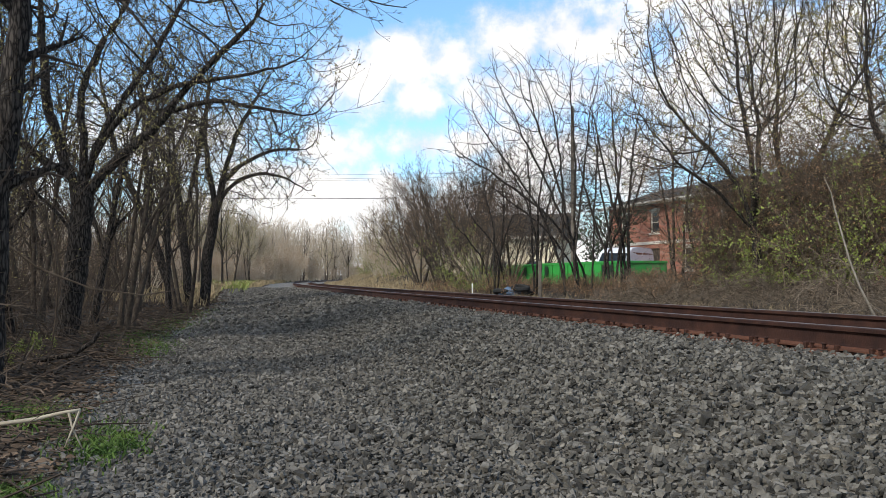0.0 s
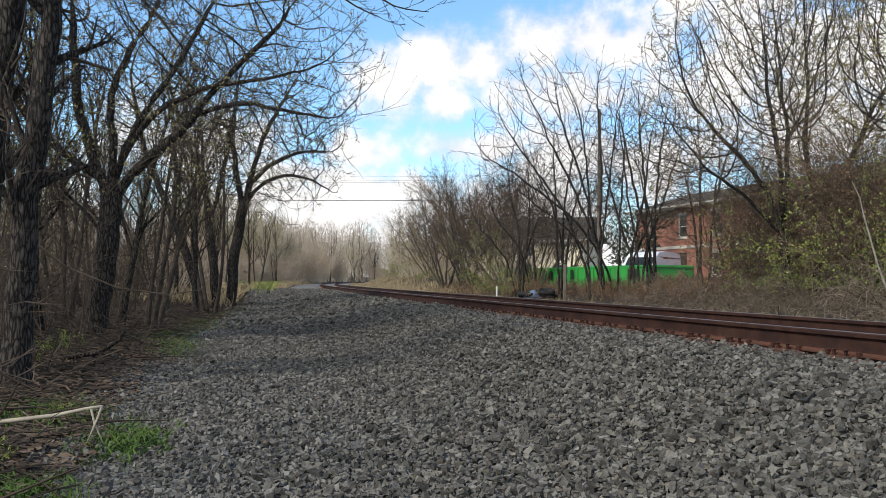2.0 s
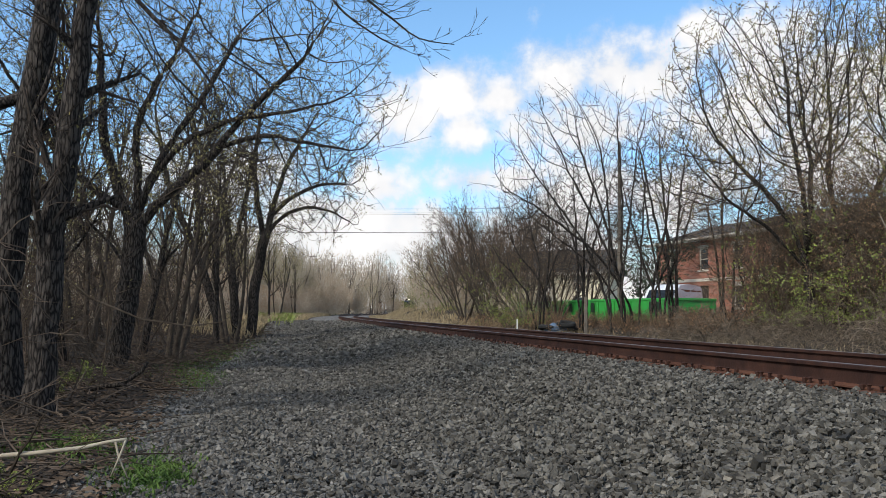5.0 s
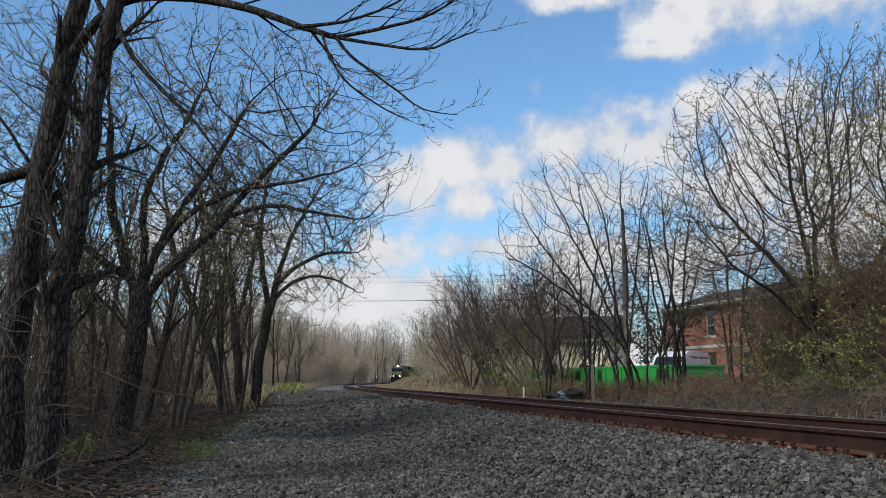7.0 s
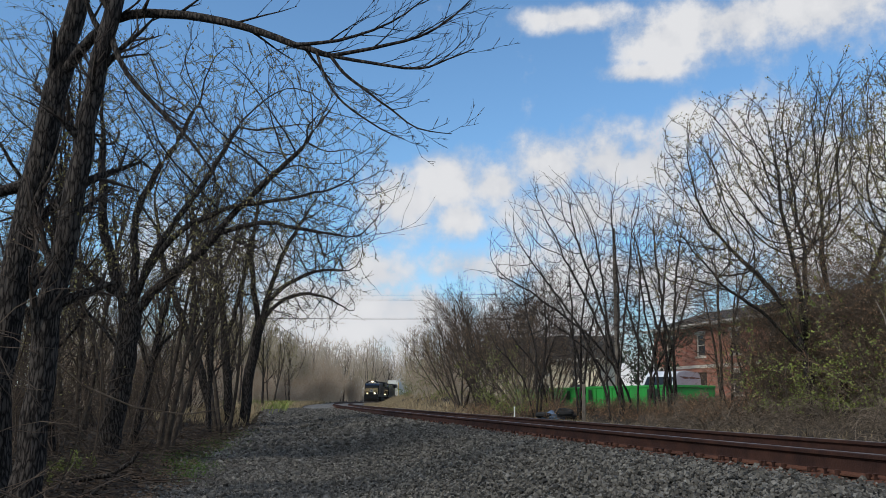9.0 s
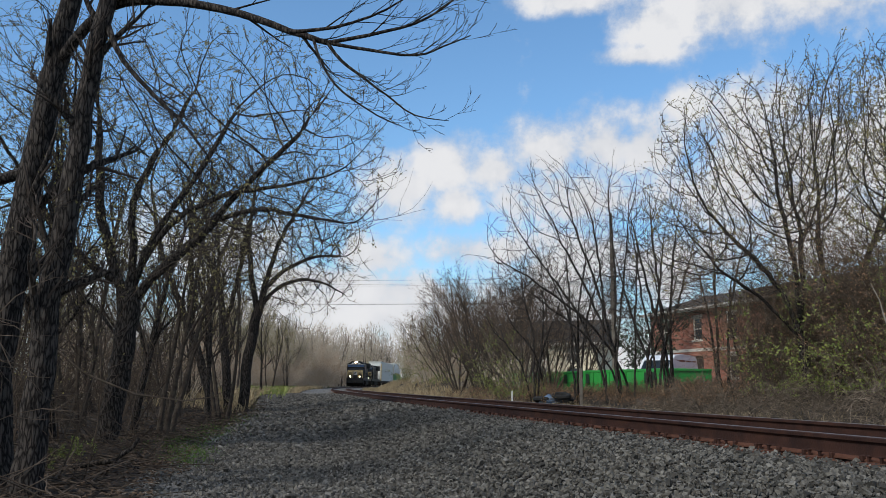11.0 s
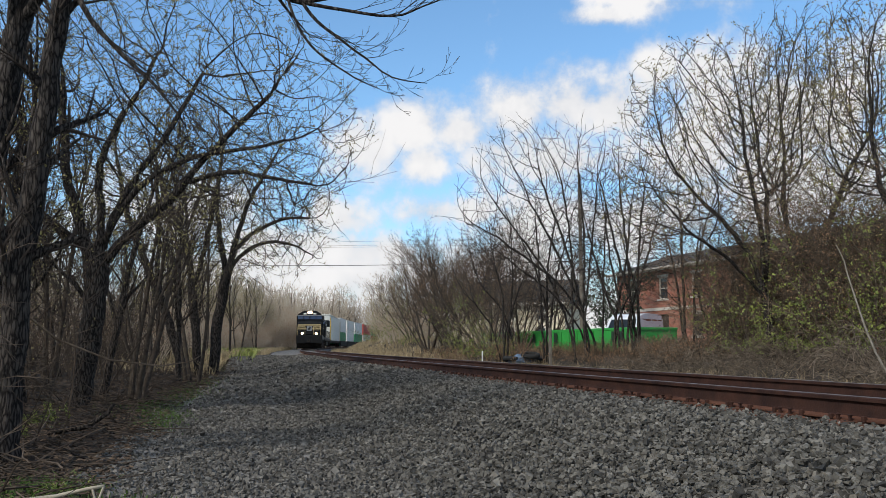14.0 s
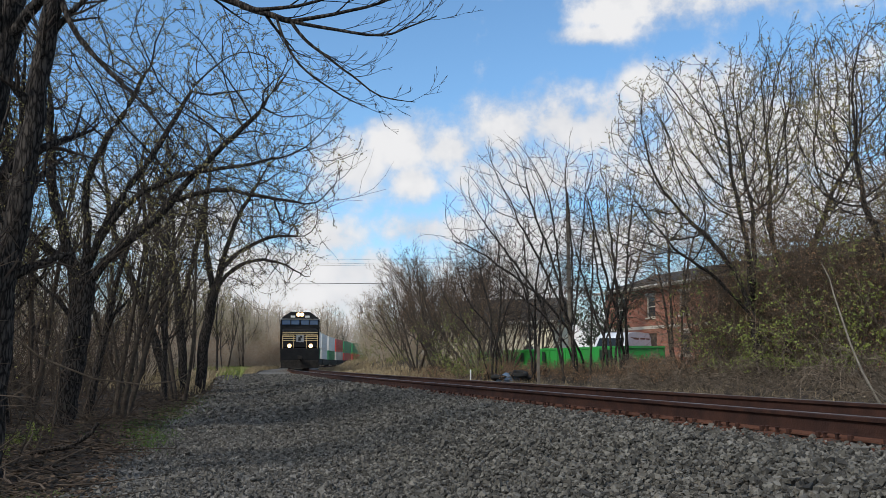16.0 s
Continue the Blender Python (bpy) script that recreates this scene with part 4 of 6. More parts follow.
# far woods round the bend
FAR = (6, 3, 2, 1, 1)
far_crown = Colony(41, 5, (1,), 0.5, 40, 0.2, 0.1, 0, 0.05, 0.022).begin(41, 0.75)
far_crown.chain([(0, 0, -0.15), (0.1, 0.1, 2.5), (0.0, 0.2, 5.0)], False)
for way in ((2.0, 0.3, 8.5), (-1.8, 0.9, 8.8), (0.2, -1.9, 9.2), (0.1, 0.4, 10.0)):
    far_crown.chain([(0, 0.2, 4.6), (way[0] * 0.4, way[1] * 0.4, 6.4), way])
far_crown.grow([((0, 0, 10.6), (4.3, 4.3, 6.6))], 1100, 4.5, 0.85, 0.22, 0.7)
far_a = far_crown.skin(0.24, 4, 1.3, 0, 0.9, 0.05).plant("tree", "tall bare grey-brown tree in the distant woods", "tree", O, BARK_TAN, TWIG_SUNLIT, None, "distant woods")
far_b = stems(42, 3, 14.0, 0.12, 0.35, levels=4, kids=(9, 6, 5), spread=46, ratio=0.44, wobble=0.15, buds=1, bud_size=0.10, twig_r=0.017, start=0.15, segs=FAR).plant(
    "tree", "bushy tree with pale spring buds in the distant woods", "tree", O, TWIG_SUNLIT, TWIG_SUNLIT, BUD, "distant woods")
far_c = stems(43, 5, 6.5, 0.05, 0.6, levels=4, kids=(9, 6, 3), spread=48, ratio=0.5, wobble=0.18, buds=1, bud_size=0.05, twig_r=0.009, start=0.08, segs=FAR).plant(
    "thicket", "low tan brushy thicket at the distant woods", "thicket", O, TWIG_SUNLIT, TWIG_SUNLIT, BUD_RUST, "distant woods")


def woods(proto, n, s0, s1, p0, p1, seed, k0, k1, first=False):
    r = random.Random(seed)
    for i in range(n):
        s, p = r.uniform(s0, s1), p0 + (p1 - p0) * r.random() ** 1.5
        x, y, a = track(s, p)
        m = pose(x, y, ground_z(s, p) - 0.05, 0, 0, r.uniform(0, 360)) @ Matrix.Scale(r.uniform(k0, k1), 4)
        if first and i == 0:
            proto.matrix_basis = m
        else:
            copy_thing(proto, m)


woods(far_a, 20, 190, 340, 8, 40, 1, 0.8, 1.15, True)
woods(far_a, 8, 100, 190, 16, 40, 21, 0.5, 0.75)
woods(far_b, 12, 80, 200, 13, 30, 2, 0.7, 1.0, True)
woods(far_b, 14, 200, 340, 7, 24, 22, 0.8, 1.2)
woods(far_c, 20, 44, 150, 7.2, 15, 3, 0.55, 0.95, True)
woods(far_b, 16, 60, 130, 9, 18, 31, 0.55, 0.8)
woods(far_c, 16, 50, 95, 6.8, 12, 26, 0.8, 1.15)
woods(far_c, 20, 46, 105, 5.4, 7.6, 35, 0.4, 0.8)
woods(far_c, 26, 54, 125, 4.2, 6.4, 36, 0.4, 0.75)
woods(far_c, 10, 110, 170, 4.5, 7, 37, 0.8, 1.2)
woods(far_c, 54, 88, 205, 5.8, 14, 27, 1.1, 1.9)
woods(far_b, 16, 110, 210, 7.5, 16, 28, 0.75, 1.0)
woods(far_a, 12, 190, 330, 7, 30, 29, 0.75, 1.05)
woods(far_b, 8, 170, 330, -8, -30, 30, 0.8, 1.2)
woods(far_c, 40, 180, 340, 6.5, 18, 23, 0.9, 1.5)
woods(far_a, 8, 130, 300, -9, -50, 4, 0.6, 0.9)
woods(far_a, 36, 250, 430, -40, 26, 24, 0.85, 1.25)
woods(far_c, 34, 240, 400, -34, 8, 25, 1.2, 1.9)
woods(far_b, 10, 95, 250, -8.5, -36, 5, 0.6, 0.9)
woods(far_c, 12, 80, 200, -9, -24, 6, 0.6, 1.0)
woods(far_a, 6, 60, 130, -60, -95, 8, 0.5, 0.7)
# unseen trees behind the camera, added to cast shade over the foreground
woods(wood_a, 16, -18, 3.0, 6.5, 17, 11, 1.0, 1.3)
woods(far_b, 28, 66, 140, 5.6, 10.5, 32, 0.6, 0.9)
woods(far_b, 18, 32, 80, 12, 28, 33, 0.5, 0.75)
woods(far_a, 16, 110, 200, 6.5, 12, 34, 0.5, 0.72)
woods(wood_b, 8, 8, 45, 9, 22, 12, 0.9, 1.2)


# ---- brush, bushes, grass, litter ----
def bush(seed, n, h, fan, label, twig, leaf, buds, bud_size, name="bush", kids=(6, 4), twig_r=0.004, spread=45, wob=0.18, split=False):
    ob = thing(name, label, "bush", "undergrowth")
    g = Growth(seed, 3, kids, 0.5, spread, 0.15, wob, buds, bud_size, twig_r, 0.2)
    g.segs = (6, 3, 2, 2, 2)
    for i in range(n):
        a = g.r.uniform(0, 6.283)
        f = fan * g.r.uniform(0.2, 1.2)
        g.limb(Vector((g.r.uniform(-0.4, 0.4), g.r.uniform(-0.4, 0.4), -0.05)), Vector((math.cos(a) * f, math.sin(a) * f, 1)), h * g.r.uniform(0.5, 1.0), 0.009 + 0.003 * h, 0)
        if split:
            part("cane", mesh_of("cane", g.V, g.F, twig, True), None, ob)
            g.V, g.F = [], []
    if g.V:
        part("woody_growth", mesh_of("woody_growth", g.V, g.F, twig, True), None, ob)
    if g.bV:
        part("foliage", mesh_of("foliage", g.bV, g.bF, leaf), None, ob)
    return ob


def tangle(seed, n, h, fan, bend, label, twig, leaf=None, leaves=0, leaf_size=0.02, name="bramble", foot=0.5, side=6, r0=0.007, fine=0.003):
    """A bush of long canes that rise, arch over and carry crooked side twigs."""
    ob = thing(name, label, "bush", "undergrowth")
    g = Growth(seed, 3, (4,), 0.5, 45, 0.1, 0.2, 0, leaf_size, 0.002)
    r = g.r

    def twig_from(p, d, length, rad, deep):
        pts = [p]
        for k in range(3):
            d = (d + g.rand_dir() * 0.38 + Vector((0, 0, -0.04))).normalized()
            pts.append(pts[-1] + d * (length / 3))
        tube(g.tV, g.tF, pts, [rad, rad * 0.8, rad * 0.65, rad * 0.45], 3)
        for k in range(leaves):
            j = r.randrange(1, 4)
            g.bud(pts[j - 1].lerp(pts[j], r.random()))
        if deep:
            for k in range(2):
                twig_from(pts[r.randrange(1, 3)], (d + g.rand_dir() * 0.9).normalized(), length * 0.6, max(rad * 0.65, fine * 0.7), deep - 1)

    for i in range(n):
        a, f = r.uniform(0, 6.283), fan * r.uniform(0.2, 1.2)
        p = Vector((r.uniform(-foot, foot), r.uniform(-foot, foot), -0.05))
        d = Vector((math.cos(a) * f, math.sin(a) * f, 1)).normalized()
        length = h * r.uniform(0.6, 1.35)
        pts, m = [p], 9
        for k in range(m):
            d = (d + g.rand_dir() * 0.13 + Vector((0, 0, -bend * r.uniform(0.4, 1.4) * (k + 1) / m))).normalized()
            p = p + d * (length / m)
            if p.z < 0.03:
                p.z, d.z = 0.03 + 0.05 * r.random(), abs(d.z) * 0.2
            pts.append(p)
        rad = r0 * r.uniform(0.6, 1.4)
        tube(g.V, g.F, pts, [rad * (1 - 0.075 * k) for k in range(m + 1)], 4)
        for k in range(side):
            j = r.randrange(2, m)
            twig_from(pts[j].lerp(pts[j + 1], r.random()), (pts[j + 1] - pts[j]).normalized() + g.rand_dir() * 0.9, length * r.uniform(0.12, 0.30), max(rad * 0.5, fine), 1)
    part("woody_growth", mesh_of("woody_growth", g.V, g.F, twig, True), None, ob)["kind"] = "stuff"
    part("twig_growth", mesh_of("twig_growth", g.tV, g.tF, twig), None, ob)["kind"] = "stuff"
    if g.bV:
        part("foliage", mesh_of("foliage", g.bV, g.bF, leaf), None, ob)
    return ob


def scatter(proto, places, seed, k0=0.8, k1=1.2):
    r = random.Random(seed)
    for i, (s, p) in enumerate(places(r)):
        x, y, a = track(s, p)
        m = pose(x, y, ground_z(s, p) - 0.03, 0, 0, r.uniform(0, 360)) @ Matrix.Scale(r.uniform(k0, k1), 4)
        if i == 0:
            proto.matrix_basis = m
        else:
            copy_thing(proto, m)


def band(n, s0, s1, p0, p1):
    return lambda r: [(r.uniform(s0, s1), r.uniform(p0, p1)) for i in range(n)]


THORN = mat("dark_bramble_stems", (0.040, 0.029, 0.022), (0.105, 0.080, 0.060), 3, 0.95, vary=0.4, island=True)
CANE = mat("weathered_cane_stems", (0.050, 0.038, 0.029), (0.20, 0.160, 0.120), 2, 0.95, vary=0.6, island=True)
bramble = tangle(51, 12, 2.0, 0.8, 0.35, "tangled bare brown brambles at the wood's edge", THORN)
scatter(bramble, lambda r: [(r.uniform(5.5, 40), r.uniform(6.3, 10)) for i in range(48)] + [(r.uniform(8, 50), r.uniform(9, 18)) for i in range(30)], 1)
tall_bramble = tangle(61, 9, 3.6, 0.45, 0.16, "tall thin undergrowth stems in the wood", THORN, BUD, 1, 0.014, "undergrowth", 0.9, 8)
scatter(tall_bramble, lambda r: [(r.uniform(7, 30), r.uniform(6.8, 10)) for i in range(26)] + [(r.uniform(14, 60), r.uniform(8, 16)) for i in range(30)], 14)
green_bush = tangle(52, 11, 2.4, 0.9, 0.22, "bush with fresh yellow-green leaves beyond the track", CANE, LEAF, 6, 0.024, "bush", 0.6, 12, 0.008, 0.004)
scatter(green_bush, lambda r: [(17.0, -8.9), (18.6, -9.4), (16.0, -9.6), (19.4, -9.2), (15.2, -9.2), (33, -5.6), (34, -6.4), (60, -7), (85, -7), (105, -9), (120, -9), (78, 7.0), (84, 7.6), (90, 6.8), (70, 7.6)], 2, 0.8, 1.15)
rust_bush = tangle(53, 14, 4.6, 0.5, 0.16, "tall shrub with rusty brown buds beyond the track", DEADWOOD, BUD_RUST, 3, 0.020, "shrub", 0.8, 20, 0.012, 0.006)
scatter(rust_bush, lambda r: [(21, -12), (23.0, -12.5), (19, -12.5), (24.5, -13.5), (17, -12), (22, -15), (15, -12.5), (14, -11), (18, -14), (12, -13), (20, -13.5), (16, -13.5), (26, -15.5), (22.5, -10.6), (20.3, -10.8), (18.2, -11.0), (15.6, -10.6), (13.5, -9.8), (24.3, -11.4), (17.3, -10.4), (21.5, -11.3)] + [(r.uniform(11, 25), r.uniform(-13.5, -9.6)) for i in range(24)], 3, 0.63, 1.01)
thicket = tangle(54, 16, 2.1, 1.1, 0.42, "heap of pale bent dead canes beside the track", CANE, None, 0, 0.03, "brush_pile", 0.7, 5, 0.012, 0.004)
scatter(thicket, lambda r: [(r.uniform(7, 21), r.uniform(-9.8, -6.2)) for i in range(54)], 4, 0.7, 1.15)
EVERGREEN = mat("dark_evergreen", (0.018, 0.035, 0.016), (0.040, 0.065, 0.028), 3, 0.7, vary=0.3, island=True)
fir = tangle(71, 16, 5.2, 0.28, 0.06, "dark green evergreen shrub at the corner of the brick building", THORN, EVERGREEN, 7, 0.07, "evergreen_shrub", 0.5, 14, 0.02, 0.008)
fir.matrix_basis = pose(10.2, 52.0, 0.5)
low_brush = bush(57, 14, 0.8, 1.4, "low tangle of brown weeds beyond the track", DEADWOOD, BUD_RUST, 1, 0.02, "weeds")
scatter(low_brush, lambda r: [(r.uniform(20, 50), r.uniform(-10, -5.6)) for i in range(40)] + [(r.uniform(24, 44), r.uniform(-12.5, -9)) for i in range(34)], 7)
thicket_far = bush(55, 16, 2.4, 0.7, "grey-brown leafless shrub at the wood's edge", TWIG_SUNLIT, BUD_RUST, 1, 0.03, "shrub")
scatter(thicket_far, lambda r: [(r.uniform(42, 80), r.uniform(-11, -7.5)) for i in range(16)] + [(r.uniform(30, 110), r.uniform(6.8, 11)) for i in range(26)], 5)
small_green = bush(56, 9, 0.38, 0.8, "low sprig of bright green leaves by the path", TWIG, LEAF, 3, 0.016, "seedling", kids=(5, 3), twig_r=0.002)
scatter(small_green, lambda r: [(10.1, 6.2), (5.9, 5.35), (4.6, 5.6), (10.6, 6.4), (9.0, 6.3), (35, 6.2), (48, 6.0), (60, 5.9), (75, 6.1), (90, 6.0)], 6, 0.4, 0.7)


def build_blades(name, label, n, place, h, material, lean=0.5, width=0.006):
    r = random.Random(len(name) * 7 + n)
    V, F = [], []
    for i in range(n):
        s, p = place(r)
        x, y, a = track(s, p)
        z = ground_z(s, p)
        hh = h * r.uniform(0.4, 1.2)
        a, w = r.uniform(0, 6.283), width * r.uniform(0.7, 1.3)
        dx, dy = math.cos(a), math.sin(a)
        l1, l2 = lean * r.uniform(0.0, 0.5) * hh, lean * r.uniform(0.3, 1.3) * hh
        b = r.uniform(0, 6.283)
        ux, uy = math.cos(b), math.sin(b)
        n0 = len(V)
        V += [(x - dx * w, y - dy * w, z - 0.01), (x + dx * w, y + dy * w, z - 0.01), (x + ux * l1 + dx * w, y + uy * l1 + dy * w, z + hh * 0.6), (x + ux * l1 - dx * w, y + uy * l1 - dy * w, z + hh * 0.6), (x + ux * l2, y + uy * l2, z + hh)]
        F += [(n0, n0 + 1, n0 + 2, n0 + 3), (n0 + 3, n0 + 2, n0 + 4)]
    return tagged(new(name, mesh_of(name, V, F, material)), label, "grass", kind="stuff")


build_blades("dry_grass", "pale dry grass strip along the far side of the track", 16000, lambda r: (r.uniform(6, 45), -3.3 - abs(r.gauss(0, 1.5))), 0.22, GRASS_DRY, 0.9, 0.004)
build_blades("dry_grass", "pale dry grass on the bank at the bend", 14000, lambda r: (r.uniform(40, 150), -3.4 - abs(r.gauss(0, 4.5))), 0.40, GRASS_DRY, 0.8, 0.015)
build_blades("dry_grass", "pale dry grass and stalks along the far verge of the path", 9000, lambda r: (lambda q: (q, path_edge(q) + 0.1 + abs(r.gauss(0, 1.5))))(r.uniform(24, 125)), 0.42, GRASS_DRY, 0.9, 0.012)
PATCHES = [(5.15, 4.95, 0.28, 0.10), (5.0, 4.85, 0.2, 0.08), (11.7, 5.05, 0.7, 0.16), (13.5, 5.3, 0.8, 0.25), (17, 5.0, 1.2, 0.25), (3.9, 5.2, 0.15, 0.12), (21, 4.6, 1.6, 0.25), (30, 4.5, 4, 0.3), (6.0, 5.5, 0.3, 0.2)]


def patch_place(r):
    q = r.choice(PATCHES)
    return r.gauss(q[0], q[2]), r.gauss(q[1], q[3])


build_blades("spring_weeds", "low yellow-green weeds where the path meets the woods", 2600, lambda r: (r.gauss(62, 9), 3.2 + abs(r.gauss(0, 1.4))), 0.45, LEAF, 0.9, 0.02)
build_blades("grass_tufts", "small patches of fresh green grass beside the path", 6500, patch_place, 0.055, GRASS_GREEN, 1.2, 0.005)
build_blades("far_grass", "fresh grass along the foot of the distant woods", 900, lambda r: (r.uniform(45, 170), 5.6 + abs(r.gauss(0, 1.2))), 0.30, GRASS_GREEN, 0.8, 0.02)


def build_litter():
    r = random.Random(9)
    V, F = [], []
    for i in range(26000):
        s = 1.5 + 46 * r.random() ** 1.6
        p = path_edge(s) - 0.3 + abs(r.gauss(0, 1.6))
        x, y, a = track(s, p)
        z = ground_z(s, p) + r.uniform(0.0, 0.03)
        w, a = r.uniform(0.015, 0.04) * (1 + smooth(12, 40, s)), r.uniform(0, 6.283)
        dx, dy = math.cos(a) * w, math.sin(a) * w
        n0 = len(V)
        V += [(x - dx, y - dy, z + r.uniform(0, 0.02)), (x + dy * 0.6, y - dx * 0.6, z + r.uniform(0, 0.02)), (x + dx, y + dy, z + r.uniform(0, 0.025)), (x - dy * 0.6, y + dx * 0.6, z + r.uniform(0, 0.02))]
        F += [(n0, n0 + 1, n0 + 2), (n0, n0 + 2, n0 + 3)]
    tagged(new("leaf_litter", mesh_of("leaf_litter", V, F, LITTER)), "brown dead leaves over the ground beside the path", "leaf litter", kind="stuff")
    # fallen twigs
    V, F = [], []
    for i in range(1300):
        s = 2.0 + 26 * r.random() ** 1.6
        p = path_edge(s) + abs(r.gauss(0, 1.3))
        x, y, a = track(s, p)
        q = Vector((x, y, ground_z(s, p) + r.uniform(0.01, 0.10)))
        d = Vector((r.gauss(0, 1), r.gauss(0, 1), r.gauss(0.05, 0.22))).normalized()
        pts = [q]
        for k in range(4):
            d = (d + Vector((r.gauss(0, 0.2), r.gauss(0, 0.2), r.gauss(-0.03, 0.08)))).normalized()
            pts.append(pts[-1] + d * r.uniform(0.06, 0.26))
        rad = r.uniform(0.003, 0.009)
        tube(V, F, pts, [rad * (1 - 0.15 * k) for k in range(5)], 4)
    tagged(new("fallen_twigs", mesh_of("fallen_twigs", V, F, THORN)), "tangle of fallen brown twigs at the wood's edge", "twigs", kind="stuff")


build_litter()


def stick(label, pts, r0, r1, material, forks=(), name="fallen_branch", sides=7):
    """A fallen branch through given places (metres), with side forks."""
    V, F = [], []
    P = [Vector(p) for p in pts]
    n = len(P) - 1
    tube(V, F, P, [r0 + (r1 - r0) * i / n for i in range(n + 1)], sides)
    for fk in forks:
        Q = [Vector(p) for p in fk]
        tube(V, F, Q, [r1 * 0.9 * (1 - 0.25 * i) for i in range(len(Q))], 5)
    return tagged(new(name, mesh_of(name, V, F, material, True)), label, "branch", "fallen branches")


stick("pale forked dead branch lying beside the path", [(-2.60, 4.32, 0.17), (-2.33, 4.30, 0.20), (-2.10, 4.30, 0.23), (-1.95, 4.30, 0.265), (-1.86, 4.30, 0.28)], 0.014, 0.008, PALEWOOD,
      [[(-1.86, 4.30, 0.28), (-1.88, 4.27, 0.20), (-1.91, 4.24, 0.10)], [(-1.92, 4.30, 0.27), (-1.89, 4.28, 0.19), (-1.83, 4.26, 0.09)]])
stick("dark crooked dead branch reaching from the wood's edge", [(-4.15, 8.5, 0.12), (-3.92, 8.5, 0.16), (-3.76, 8.5, 0.18), (-3.64, 8.5, 0.26), (-3.56, 8.5, 0.31), (-3.50, 8.5, 0.41)], 0.032, 0.018, BARK, [[(-3.8, 8.5, 0.18), (-3.6, 8.4, 0.17), (-3.4, 8.3, 0.13)]])
stick("pale arching dead branch among the trees", [(-3.9, 7.2, 1.35), (-3.6, 7.4, 1.05), (-3.2, 7.6, 0.86), (-2.8, 7.8, 0.80), (-2.55, 7.9, 0.84), (-2.45, 7.9, 0.90)], 0.011, 0.004, DEADWOOD)
birch = thing("leaning_stem", "pale grey leaning dead stem beyond the track", "tree", "trees beyond the track")
V, F = [], []
tube(V, F, [Vector(p) for p in ((6.95, 13.3, 0.2), (6.78, 13.3, 0.55), (6.66, 13.35, 0.85), (6.54, 13.4, 1.25), (6.47, 13.45, 1.6), (6.36, 13.5, 2.1), (6.31, 13.5, 2.35), (6.19, 13.5, 2.62))], [0.021, 0.020, 0.018, 0.017, 0.015, 0.013, 0.009, 0.005], 7)
tube(V, F, [Vector(p) for p in ((6.62, 13.35, 0.95), (6.75, 13.3, 0.6), (7.1, 13.2, 0.25))], [0.012, 0.010, 0.007], 5)
part("trunk", mesh_of("trunk", V, F, BARK_PALE, True), None, birch)


# ---- yard and buildings beyond the track ----
GLASS = mat("window_glass", (0.03, 0.04, 0.05), None, rough=0.08)
GLASS.node_tree.nodes["Principled BSDF"].inputs["Specular IOR Level"].default_value = 0.8
TRIM = mat("cream_trim", (0.62, 0.58, 0.50), (0.50, 0.46, 0.40), 3, 0.7)
ROOF = mat("dark_shingle_roof", (0.05, 0.048, 0.047), (0.09, 0.085, 0.08), 8, 0.9, bump=0.5)
BEIGE = mat("beige_siding", (0.68, 0.61, 0.45), (0.58, 0.52, 0.38), 2, 0.8)
SHEDW = mat("dark_shed_boards", (0.045, 0.034, 0.028), (0.08, 0.062, 0.05), 4, 0.9, bump=0.5, vary=0.25)
GREY_M = mat("grey_galvanised_metal", (0.30, 0.31, 0.32), (0.22, 0.23, 0.24), 5, 0.5, metal=0.6)
RUBBER = mat("black_rubber", (0.018, 0.018, 0.018), (0.03, 0.03, 0.03), 8, 0.85)
LETTER = mat("dark_lettering", (0.012, 0.03, 0.014), None, rough=0.6)
POLEW = mat("weathered_pole_wood", (0.10, 0.085, 0.07), (0.18, 0.155, 0.13), 4, 0.95, bump=0.5)
CAR_W = mat("white_vehicle_paint", (0.72, 0.74, 0.77), (0.62, 0.64, 0.67), 2, 0.25)
BLUE_T = mat("faded_blue_tarp", (0.05, 0.09, 0.16), (0.14, 0.19, 0.26), 5, 0.7, bump=0.6)


def along_line(s, p, z=None, turn=0.0):
    """A pose on the ground whose x axis runs along the line, away from the camera."""
    x, y, a = track(s, p)
    return pose(x, y, ground_z(s, p) if z is None else z, 0, 0, math.degrees(a) + 90 + turn)


